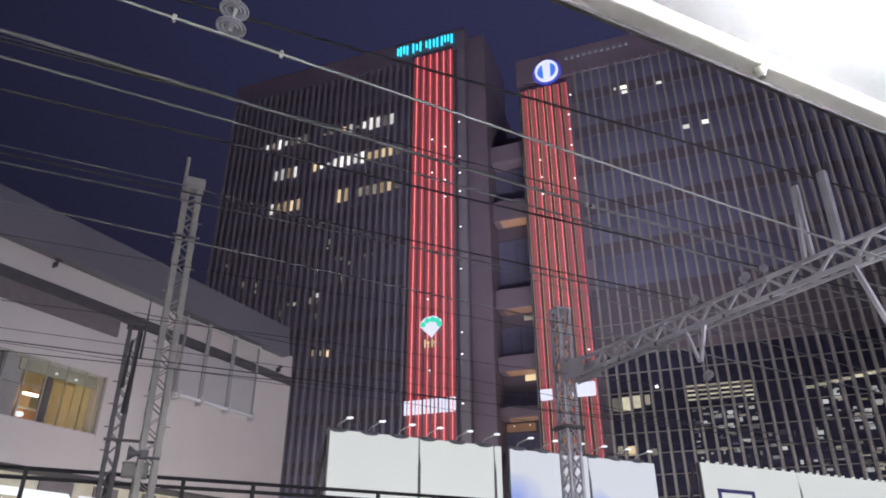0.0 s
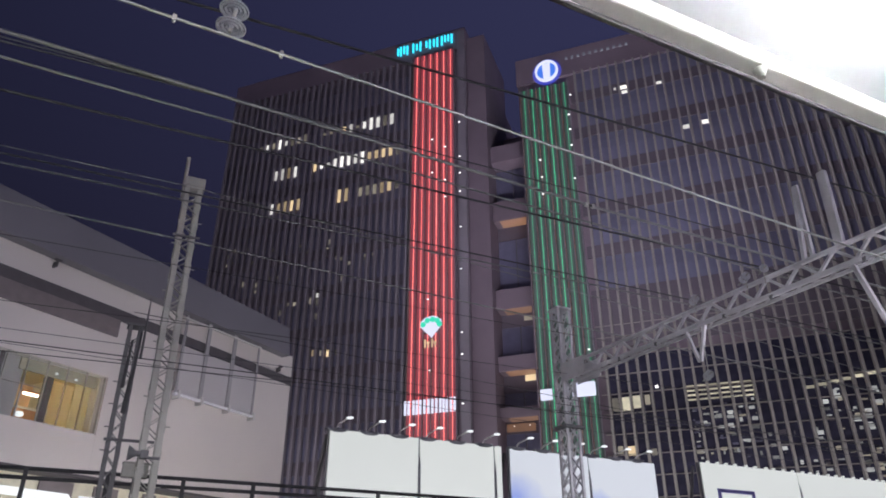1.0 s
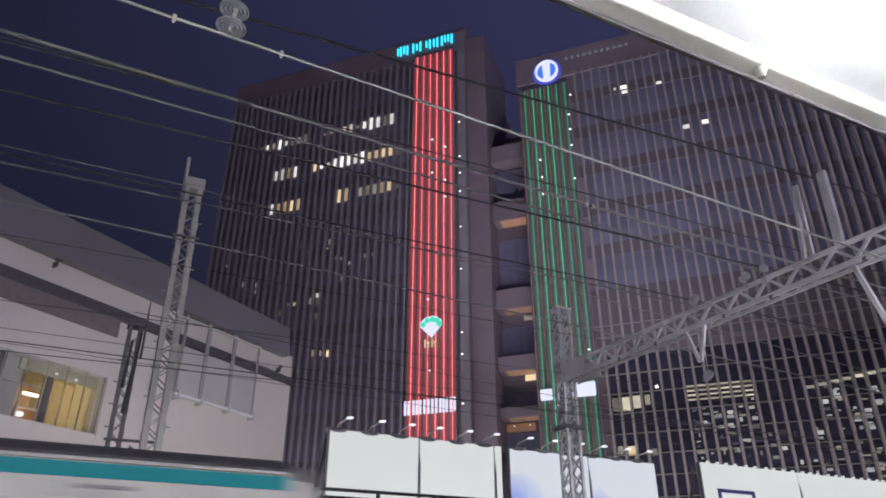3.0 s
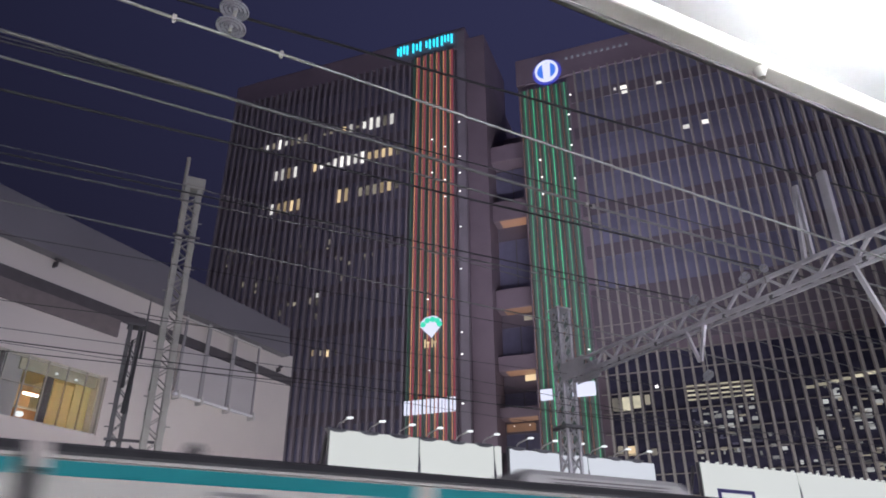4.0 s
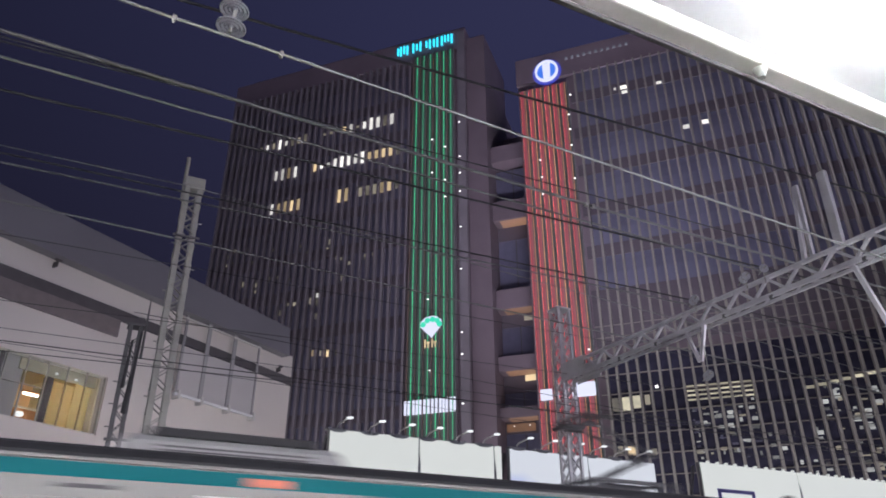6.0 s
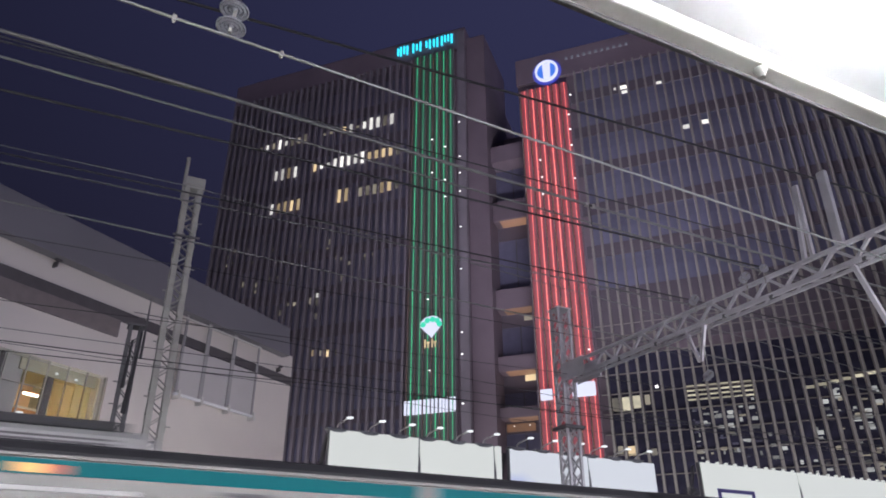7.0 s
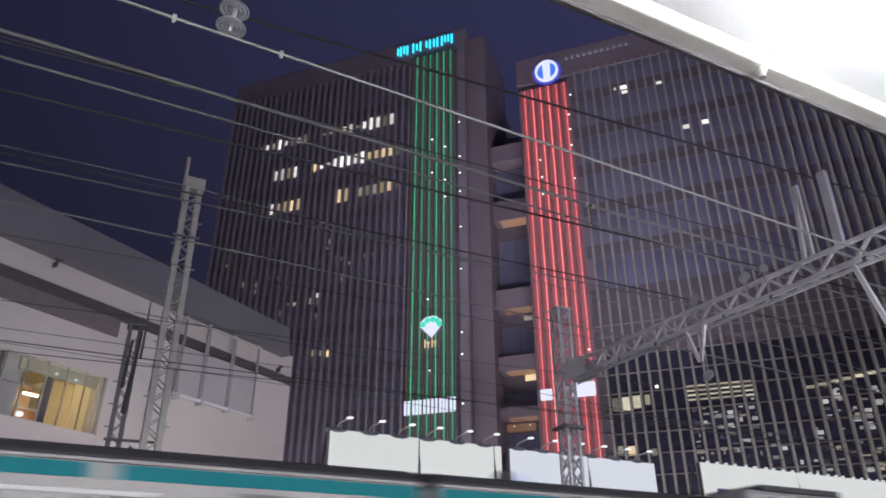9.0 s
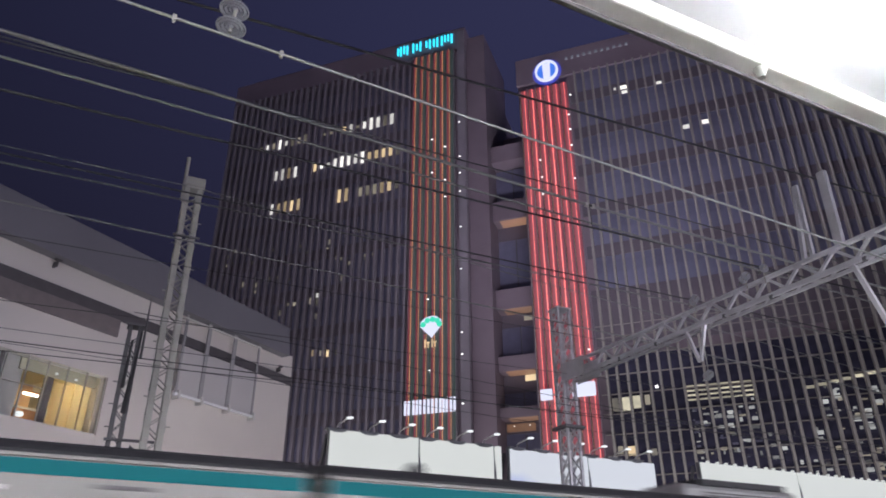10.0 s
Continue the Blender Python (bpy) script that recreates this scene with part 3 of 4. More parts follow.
for k in range(10):
    for i in range(31):
        part("pane", PANE_S, None, t2, m=pose(15.92 + 0.845 * i, 0.17, 10.6 + 1.62 * (k - 3) - 0.81, random.uniform(-0.6, 0.6), 0, random.uniform(-0.8, 0.8)))
tm = mesh_of("transom", box(14.9, 42.5, -0.06, 0.1, -0.032, 0.032, 0.01), FIN)
for k in range(12):
    part("transom", tm, None, t2, m=pose(0, 0, 10.6 + 1.62 * (k - 4)))
part("transom", tm, None, t2, m=pose(0, 0, 23.0))
random.seed(11)
fcell = lambda i: 15.92 + 0.845 * i


def shop(i0, i1, z0, z1, n, mats):
    for _ in range(n):
        i = random.randint(i0, i1)
        w = random.uniform(0.1, 0.5)
        x = fcell(i) + random.uniform(-0.29 + w / 2, 0.29 - w / 2)
        z = random.uniform(z0, z1)
        h = random.uniform(0.06, 0.32)
        part("lit_window", box(x - w / 2, x + w / 2, 0.09, 0.15 + random.uniform(0, 0.004), z, z + h), random.choice(mats), t2)


G_SHOPD = glow("shop_interior", (0.95, 0.93, 0.85), 0.26, var=0.8, scale=0.8)
G_SHOPW = glow("shop_ceiling", (1.0, 0.88, 0.6), 0.42, var=0.5, scale=1.5)
for i in range(7, 13):
    for j in range(4):
        z = 16.05 + 0.36 * j
        part("lit_window", box(fcell(i) - 0.3, fcell(i) + 0.3, 0.08, 0.145, z, z + 0.12), G_SHOPW, t2, "striped lit shop ceiling")
for i in range(17, 28):
    z = 16.2 + 0.13 * (i - 17)
    part("lit_window", box(fcell(i) - 0.3, fcell(i) + 0.3, 0.08, 0.145, z, z + 0.22), G_SHOPW, t2)
shop(7, 12, 11.5, 15.8, 60, [G_SHOPD, G_SHOPD, G_WIND, TGLASS])
shop(18, 29, 9.5, 16.2, 110, [G_SHOPD, G_SHOPD, G_WIND])
shop(13, 21, 10.0, 14.2, 34, [G_SHOPD, SPANDREL])
for i, z, w, h, m in ((0, 16.2, 0.5, 1.1, G_WIND), (1, 16.2, 0.58, 1.1, G_SHOPW), (2, 16.3, 0.58, 1.0, G_SHOPW), (3, 16.4, 0.4, 0.8, G_WIND), (4, 17.4, 0.25, 0.25, G_DOT), (1, 12.5, 0.55, 0.7, G_WIN), (0, 12.6, 0.4, 0.6, G_WIND), (3, 12.3, 0.4, 0.5, G_WIND)):
    lit_cell(t2, fcell(i), z, w, h, m)
for x, z, w, h in ((19.3, 47.75, 0.22, 0.3), (20.1, 47.75, 0.8, 0.45), (20.2, 47.15, 0.6, 0.35), (23.5, 47.35, 0.5, 0.3), (25.2, 41.6, 0.6, 0.42), (26.9, 41.75, 0.6, 0.42)):
    lit_cell(t2, x, z, w, h, G_WINW)
for i in range(11):
    part("roof_lamp", box(14.7 + 0.62 * i, 14.98 + 0.62 * i, -0.2, -0.11, 52.85, 53.2, 0.02), G_DOTDIM, t2)


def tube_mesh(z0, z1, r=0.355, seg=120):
    """A light tube with four bright lines, red, amber, green and amber, and dim flanks that imitate their bloom."""
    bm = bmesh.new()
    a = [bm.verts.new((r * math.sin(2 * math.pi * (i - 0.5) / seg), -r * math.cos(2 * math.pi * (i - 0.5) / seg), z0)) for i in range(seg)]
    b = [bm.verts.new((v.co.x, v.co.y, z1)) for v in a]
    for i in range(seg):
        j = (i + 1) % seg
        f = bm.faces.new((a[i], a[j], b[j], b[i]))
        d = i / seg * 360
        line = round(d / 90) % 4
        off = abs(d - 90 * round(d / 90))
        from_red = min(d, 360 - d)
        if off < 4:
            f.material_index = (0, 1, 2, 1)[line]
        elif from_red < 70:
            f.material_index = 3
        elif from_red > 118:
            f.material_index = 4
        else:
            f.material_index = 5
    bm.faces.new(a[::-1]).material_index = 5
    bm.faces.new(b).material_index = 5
    return mesh_of("light_tube", bm, [G_RED, G_AMBER, G_GREEN, G_RED_BLOOM, G_GREEN_BLOOM, DARKTRIM])


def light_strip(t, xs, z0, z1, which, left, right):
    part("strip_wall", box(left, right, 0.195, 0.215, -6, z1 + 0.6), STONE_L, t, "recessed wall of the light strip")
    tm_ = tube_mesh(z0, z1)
    # added dark plate that keeps each tube's rear colour off the wall
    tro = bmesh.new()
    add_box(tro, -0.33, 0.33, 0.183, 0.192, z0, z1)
    back_stop = mesh_of("lamp_trough", tro, DARKTRIM)
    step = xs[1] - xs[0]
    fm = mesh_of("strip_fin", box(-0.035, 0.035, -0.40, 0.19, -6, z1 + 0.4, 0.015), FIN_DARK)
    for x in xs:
        part("lamp_trough", back_stop, None, t, m=pose(x, 0, 0))
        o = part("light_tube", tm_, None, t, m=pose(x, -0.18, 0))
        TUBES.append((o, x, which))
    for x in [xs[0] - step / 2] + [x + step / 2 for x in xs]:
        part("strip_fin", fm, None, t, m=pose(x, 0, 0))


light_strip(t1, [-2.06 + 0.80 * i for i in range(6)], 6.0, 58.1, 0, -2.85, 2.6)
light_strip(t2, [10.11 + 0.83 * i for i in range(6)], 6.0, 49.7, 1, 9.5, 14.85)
part("corner_pier", box(2.75, 3.62, -0.25, 0.3, -6, 60.7, 0.04), FIN_DARK, t1)
dot = mesh_of("marker_lamp", lathe([(0.04, -0.05), (0.11, -0.02), (0.11, 0.03), (0.04, 0.06)], 10), G_DOT)
for z in (47.75, 43.35, 41.3, 39.1, 35.0, 30.4, 24.0, 21.9, 17.4):
    part("marker_lamp", dot, None, t1, m=pose(2.95, -0.32, z))
for x, z in ((0.0, 46.0), (0.02, 41.8), (1.46, 40.6), (1.46, 38.6), (1.46, 44.7), (-0.3, 27.6), (-0.1, 20.6)):
    part("marker_lamp", dot, None, t1, m=pose(x, -0.62, z))
for x, z in ((14.96, 47.8), (14.6, 45.4), (14.6, 43.6), (14.57, 41.7), (14.57, 37.9), (11.4, 40.7), (11.44, 38.7), (11.4, 36.8), (14.3, 20.9)):
    part("marker_lamp", dot, None, t2, m=pose(x, -0.62, z))

# recess between the towers
rec = thing("link_building", FAC, "dark glazed link block with balconies and orange soffit light", "building")
part("side_pier", box(3.63, 5.75, 0.5, 9, -6, 60.0, 0.05), STONE_L, rec, "plain dark pier")
part("back_wall", box(5.7, 9.5, 7.5, 8.0, -6, 50.0), STONE_L, rec)
part("roof", box(5.7, 9.5, 8.0, 20.0, -6, 49.5), STONE_L, rec)
# orange light on the soffits, put in as dimly glowing panels
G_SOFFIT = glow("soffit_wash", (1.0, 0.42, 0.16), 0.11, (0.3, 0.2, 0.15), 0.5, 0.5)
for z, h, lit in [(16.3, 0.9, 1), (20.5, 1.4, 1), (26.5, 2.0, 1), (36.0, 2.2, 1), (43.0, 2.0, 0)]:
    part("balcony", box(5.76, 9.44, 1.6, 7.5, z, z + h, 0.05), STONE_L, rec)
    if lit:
        part("soffit_lamp", box(6.4, 9.4, 1.75, 3.2, z - 0.05, z - 0.006), G_SOFFIT, rec, "soffit panel with orange light put in as glow")
for z0, z1 in ((7.0, 15.2), (17.2, 18.9), (21.9, 25.2), (28.5, 34.5), (38.2, 42.9)):
    part("window_band", box(5.76, 9.44, 3.4, 3.5, z0, z1), TGLASS, rec)
    part("mullion", box(7.55, 7.63, 3.3, 3.4, z0, z1), DARKTRIM, rec)
for z0, z1 in ((15.2, 16.3), (18.9, 20.5), (25.2, 26.5), (34.5, 36.0)):
    part("parapet", box(5.76, 9.44, 3.3, 3.5, z0, z1), SPANDREL, rec)
part("lit_window", box(7.8, 9.1, 3.22, 3.29, 19.9, 20.45), G_WIN, rec, "yellow lit window")
part("lit_window", box(8.0, 9.4, 3.22, 3.29, 25.75, 26.2), G_WIND, rec)
# a wall piece, not a window: its amber light is emission
part("lit_window", box(5.9, 8.5, 3.22, 3.29, 15.4, 16.1), glow("amber_wall", (1.0, 0.4, 0.12), 0.1, var=0.6, scale=1.0), rec, "wall piece with amber light put in as glow")
for x in (6.6, 8.0):
    part("marker_lamp", dot, None, rec, m=pose(x, 3.2, 15.9) @ Matrix.Diagonal((0.6, 0.6, 0.6, 1)))

# signs on the towers, as plain shapes in their colours
sg = thing("roof_sign", FAC, "cyan glowing rooftop sign of stacked plain bars", "sign")
for x0, x1, ups in ((-4.62, -3.25, ((0.0, 0.1, 0.9), (0.3, 0.0, 1.0), (0.66, 0.15, 1.0), (1.0, 0.0, 0.95))), (-2.7, -1.6, ((0.0, 0.0, 1.0), (0.5, 0.2, 0.85), (1.0, 0.0, 1.0))),
                    (-1.12, 0.5, ((0.05, 0.2, 0.9), (0.35, 0.0, 1.0), (0.7, 0.1, 0.9), (1.0, 0.0, 1.0))), (0.85, 2.25, ((0.0, 0.0, 1.0), (0.33, 0.3, 1.0), (0.66, 0.3, 1.0), (1.0, 0.0, 1.0)))):
    w = x1 - x0 - 0.2
    for u, v0, v1 in ups:
        part("sign_bar", box(x0 + u * w, x0 + u * w + 0.2, -0.4, -0.2, 59.2 + 1.35 * v0, 59.2 + 1.35 * v1, 0.03), G_CYAN, sg)
part("carrier", box(-4.7, 2.3, -0.2, -0.1, 59.75, 59.85), DARKTRIM, sg)

ws = thing("facade_sign", FAC, "white glowing sign of plain upright blocks", "sign", "facade signs")
for x in (-2.34, -2.0, -1.54, -1.22, -0.9, -0.5, -0.12, 0.25, 0.62, 1.0, 1.3, 1.6, 1.98, 2.32):
    part("sign_block", box(x - 0.1, x + 0.1, -0.78, -0.6, 16.7, 17.98, 0.04), G_WHITE, ws)
part("carrier", box(-2.4, 2.4, -0.6, -0.5, 17.3, 17.36), DARKTRIM, ws)

ws2 = thing("facade_sign", FAC, "white glowing sign in two plain blocks", "sign", "facade signs")
part("sign_block", box(9.93, 10.95, -0.78, -0.6, 16.9, 17.85, 0.08), G_WHITE, ws2)
part("sign_block", box(11.15, 11.5, -0.78, -0.6, 17.0, 17.6, 0.08), G_WHITE, ws2)
part("sign_block", box(12.1, 12.35, -0.78, -0.6, 16.95, 17.9, 0.08), G_WHITE, ws2)
part("sign_block", box(12.62, 14.55, -0.78, -0.6, 16.95, 18.15, 0.12), G_WHITE, ws2)
part("carrier", box(10.0, 14.5, -0.6, -0.5, 17.3, 17.4), DARKTRIM, ws2)

rs = thing("ring_sign", FAC, "white and blue glowing oval ring sign", "sign")
bm = bmesh.new()
N = 40
ro, ri = [], []
for i in range(N):
    a = 2 * math.pi * i / N
    ro.append((12.7 + 1.22 * math.cos(a), 51.8 + 1.34 * math.sin(a)))
    ri.append((12.7 + 1.0 * math.cos(a), 51.8 + 1.12 * math.sin(a)))
va = [bm.verts.new((x, -0.5, z)) for x, z in ro]
vb = [bm.verts.new((x, -0.5, z)) for x, z in ri]
vc = [bm.verts.new((x, -0.2, z)) for x, z in ro]
vd = [bm.verts.new((x, -0.2, z)) for x, z in ri]
for i in range(N):
    j = (i + 1) % N
    bm.faces.new((va[i], vb[i], vb[j], va[j]))
    bm.faces.new((va[i], va[j], vc[j], vc[i]))
    bm.faces.new((vb[i], vd[i], vd[j], vb[j]))
    bm.faces.new((vc[i], vc[j], vd[j], vd[i]))
bmesh.ops.recalc_face_normals(bm, faces=bm.faces[:])
part("ring", bm, G_WHITE, rs, "white glowing ring")
# larger blue disc behind the ring glows in place of its halo
part("rim", prism([(12.7 + (x - 12.7) * 1.25, 51.8 + (z - 51.8) * 1.25) for x, z in ro], -0.18, -0.12), glow("blue_rim", (0.03, 0.05, 0.85), 0.42), rs, "dim blue glow imitating the sign's halo")
part("disc", prism([(x, z) for x, z in ri], -0.3, -0.22), G_BLUE, rs, "blue glowing disc")
part("centre_block", prism([(12.36, 50.84), (13.04, 50.84), (13.12, 52.74), (12.28, 52.74)], -0.46, -0.31), G_WHITE, rs, "white centre block")

fs = thing("fan_sign", FAC, "green and white fan shaped glowing sign", "sign")
fan = [(0.08, 23.7), (-1.02, 24.85), (-1.0, 25.3), (-0.6, 25.68), (-0.18, 25.8), (0.27, 25.83), (0.68, 25.7), (1.03, 25.4), (1.12, 24.9)]
part("fan", prism(fan, -0.7, -0.58), G_WHITE, fs)
for x, z in ((-0.72, 25.05), (-0.3, 25.4), (0.22, 25.46), (0.68, 25.3), (0.9, 24.92)):
    part("petal", lathe([(0.27, 0), (0.27, 0.03)], 14), G_SIGNGREEN, fs, "green round petal", m=pose(x, -0.705, z, 90, 0, 0))
for x in (-0.6, 0.1):
    bm = bmesh.new()
    add_box(bm, x, x + 0.12, -0.66, -0.58, 22.8, 23.6)
    add_box(bm, x + 0.2, x + 0.5, -0.66, -0.58, 23.2, 23.35)
    add_box(bm, x + 0.3, x + 0.42, -0.66, -0.58, 22.8, 23.2)
    part("sign_bar", bm, G_WIN, fs)
part("carrier", box(-0.7, 0.7, -0.58, -0.5, 24.2, 24.3), DARKTRIM, fs)

# ---------------------------------------------------------------- white building
WB = pose(8.08, 33.03, 0, 0, 0, 34.0)
wb = thing("white_building", WB, "white metal clad building with grey roof fascia", "building")
part("wall", box(-9.55, 0.12, 0, 10, 5.6, 12.6, 0.02), WHITEWALL, wb, "white metal wall")
part("wall", box(-40, -9.55, 0, 0.4, 9.03, 12.62), WHITEWALL, wb, "white metal wall")
part("wall", box(-40, -9.55, 0, 0.4, 5.6, 6.95), WHITEWALL, wb, "white metal wall")
part("wall", box(-40, -9.56, 6.0, 10, 3.2, 12.62), WHITEWALL, wb)
part("base", box(-40, 0.1, 1.2, 6, -6, 3.4), CONCRETE, wb)
part("roof_fascia", prism([(-40, 12.6), (-14.9, 12.52), (-0.67, 12.33), (-0.88, 13.68), (-5, 13.8), (-9.4, 13.93), (-15.3, 14.02), (-40, 14.2)], -0.5, 9.5), FASCIA, wb, "grey sloping roof fascia")
part("dark_band", prism([(-40, 11.3), (-9.9, 11.2), (0.13, 11.12), (0.13, 11.5), (-9.9, 11.62), (-40, 11.72)], -0.06, 0.02), DARKTRIM, wb, "dark horizontal band")
part("soffit_panel", box(-40, -9.6, -0.1, -0.004, 10.55, 11.2), BROWN, wb, "brown recessed panel")
SCREEN_POST = mat("grey_post", (0.36, 0.345, 0.35), 0.6, var=0.15, scale=1.0)
# middle posts wide and grey, their shadows put into width and colour
for x, w in ((-6.7, 0.05), (-5.45, 0.09), (-3.95, 0.09), (-2.45, 0.04)):
    part("rail_post", box(x - w, x + w, -0.26, -0.2, 9.1, 12.4), SCREEN_POST, wb)
# the frame is open: this sheet puts the shade behind it into colour
part("screen_panel", box(-6.7, -2.45, -0.2, -0.17, 9.15, 11.05), mat("grey_screen", (0.56, 0.53, 0.53), 0.6, var=0.06, scale=0.5), wb, "pale grey sheet imitating shade behind the open frame")
part("rail_bar", box(-6.8, -2.35, -0.34, -0.2, 9.02, 9.12, 0.01), CANOPY_IN, wb)
part("rail_bar", box(-6.8, -2.35, -0.28, -0.2, 12.2, 12.28, 0.01), PALE, wb)
for x in (-6.6, -5.4, -3.9, -2.4):
    part("bracket", box(x - 0.06, x + 0.06, -0.38, 0, 8.9, 9.25, 0.02), PALE, wb)
for x, z in ((-12.6, 12.4), (-0.95, 11.75)):
    part("cctv", box(x - 0.12, x + 0.12, -0.3, -0.2, z - 0.02, z + 0.06, 0.02), DARKTRIM, wb)
    part("cctv_stem", box(x - 0.03, x + 0.03, -0.25, 0.01, z - 0.22, z - 0.02), DARKTRIM, wb)
# glazed corridor
WMULL = [-9.6 - 0.722 * i for i in range(20)]
corridor_window = part("window", box(-23.3, -9.6, 0.02, 0.16, 6.93, 6.99), PALE, wb, "ribbon window with pale steel frame")
for i, x in enumerate(WMULL):
    part("mullion", box(x - 0.018, x + 0.018, 0.05, 0.12, 6.99, 9.03), GALV, corridor_window)
    if i < len(WMULL) - 1:
        part("pane", box(WMULL[i + 1] + 0.03, x - 0.03, 0.085, 0.095, 6.99, 9.03), PANE, corridor_window).visible_shadow = False
part("transom", box(-23.3, -11.77, 0.05, 0.11, 8.06, 8.09), GALV, corridor_window)
part("room_floor", box(-40, -9.56, 0.4, 6, 6.6, 6.95), CONCRETE, wb)
part("room_wall", box(-40, -9.56, 5.6, 5.98, 6.95, 9.4), ROOM, wb, "cream corridor wall")
part("room_wall", box(-9.62, -9.56, 0.4, 5.6, 6.95, 9.4), ROOM, wb)
part("room_ceiling", box(-40, -9.56, 0.4, 6, 9.4, 9.55), ROOM, wb)
for x in (-10.6, -12.6, -15.6, -18):
    part("ceiling_lamp", lathe([(0.13, 0), (0.13, 0.03)], 14), G_WARM, wb, "round warm ceiling lamp", m=pose(x, 1.6, 9.36))
part("column", box(-11.3, -11.08, 0.75, 1.0, 6.95, 8.75), DARKTRIM, wb, "dark inner column")
part("bulkhead", box(-12.5, -9.62, 0.5, 0.56, 8.66, 9.4), mat("bulkhead_olive", (0.40, 0.38, 0.30), 0.8, var=0.1), wb, "olive grey bulkhead over the corridor")
part("room_wall", box(-20, -12.3, 0.6, 0.68, 6.95, 9.4), SCREEN_POST, wb, "grey inner wall")
for x in (-17.6, -16.0, -14.4, -13.1):
    part("wall_pilaster", box(x - 0.06, x + 0.06, 0.55, 0.6, 6.95, 9.4), DARKTRIM, wb)
part("partition", box(-10.25, -9.63, 0.72, 0.77, 6.95, 8.75), glass("frosted_screen", (0.96, 0.94, 0.84), 0.8), wb, "pale frosted screen")
part("partition", box(-11.0, -10.25, 0.8, 0.85, 6.95, 8.62), glass("apricot_screen", (0.97, 0.89, 0.76), 0.8), wb, "apricot coloured screen")
part("counter", box(-12.1, -11.35, 0.85, 1.5, 6.95, 7.5, 0.02), WOOD, wb, "orange wooden counter")
part("counter_top", box(-12.12, -11.33, 0.8, 1.52, 7.5, 7.56, 0.01), ROOM, wb)
part("wood_panel", box(-12.6, -11.3, 1.5, 1.55, 6.95, 8.5), mat("pale_wood", (0.68, 0.42, 0.20), 0.6, var=0.15), wb, "pale wooden wall panel")
part("counter_lamp", lathe([(0.1, 0), (0.15, 0.07), (0.1, 0.15)], 14), G_LAMP, wb, m=pose(-11.98, 0.72, 7.2))
part("shelf_lamp", box(-11.95, -11.4, 0.86, 0.92, 7.98, 8.06, 0.02), G_STRIP, wb, "white strip lamp over the counter")
part("shelf", box(-11.97, -11.38, 0.84, 1.1, 8.065, 8.12, 0.01), WOOD, wb)
for x, z in ((-11.2, 8.78), (-10.45, 8.75)):
    part("spot_lamp", lathe([(0.05, 0), (0.06, 0.02), (0.03, 0.06)], 12), G_LAMP, wb, "small round spot lamp", m=pose(x, 0.47, z, 0, 0, 0))
# lit storefront below
part("shop_back", box(-40, 0.1, 0.9, 1.1, 3.4, 5.6), mat("shop_wall", (0.7, 0.65, 0.5), 0.7), wb, "pale lit shop wall")
part("shop_soffit", box(-40, 0.1, 0, 1.1, 5.5, 5.59), DARKTRIM, wb)
for x in (-14.2, -13.0, -11.2, -9.9, -7.8, -6.0, -4.4, -2.6, -1.0):
    part("shop_lamp", lathe([(0.1, 0), (0.2, 0.1), (0.2, 0.35), (0.1, 0.45)], 12), G_LAMP, wb, "bright white shop lamp", m=pose(x, 0.4, 4.5))
    part("shop_sign", box(x - 0.4, x + 0.5, 0.55, 0.62, 4.0, 4.4, 0.02), G_BOARD, wb)

for a, b in ((-12.1, -9.72), (-9.35, -8.72), (-8.2, -7.3), (-6.9, -5.8), (-5.3, -4.5), (-3.9, -3.0)):
    part("shop_board", box(a, b, 0.46, 0.5, 4.74, 5.0, 0.015), G_LAMP, wb, "bright white shop fascia board")
for a, b in ((-10.66, -9.4), (-8.6, -7.6), (-6.5, -5.9), (-4.3, -3.7)):
    part("shop_door", box(a, b, 0.78, 0.84, 3.4, 5.42, 0.01), BROWN, wb, "dark brown shop doorway")

# ---------------------------------------------------------------- train
TC, TZ = 11.97, -0.16
train = thing("commuter_train", pose(-52.7, TC, TZ), "silver commuter train with teal band passing on the track", "train")


def extrude_x(points, x0, x1):
    """An outline in y and z, pulled along x."""
    bm = bmesh.new()
    a = [bm.verts.new((x0, y, z)) for y, z in points]
    b = [bm.verts.new((x1, y, z)) for y, z in points]
    n = len(a)
    for i in range(n):
        j = (i + 1) % n
        bm.faces.new((a[i], a[j], b[j], b[i]))
    bm.faces.new(a[::-1])
    bm.faces.new(b)
    bmesh.ops.recalc_face_normals(bm, faces=bm.faces[:])
    return bm


half = [(-1.40, 0.9), (-1.475, 1.15), (-1.475, 3.46)]
BODY = mesh_of("train_car", extrude_x(half + [(-y, z) for y, z in half[::-1]], -9.86, 9.86), TRAIN_SIDE)
arc = [(-1.45, 3.46), (-1.43, 3.56), (-1.32, 3.66), (-1.05, 3.735), (-0.6, 3.78), (0, 3.79)]
ROOFM = mesh_of("roof", extrude_x(arc + [(-y, z) for y, z in arc[-2::-1]], -9.85, 9.85), TRAIN_ROOF)
GUT = mesh_of("gutter", box(-9.86, 9.86, -1.515, -1.47, 3.455, 3.505, 0.008), TRAIN_SIDE)
acp = [(-0.8, 3.70), (-0.8, 3.92), (-0.72, 4.02), (-0.5, 4.06), (0.5, 4.06), (0.72, 4.02), (0.8, 3.92), (0.8, 3.70)]


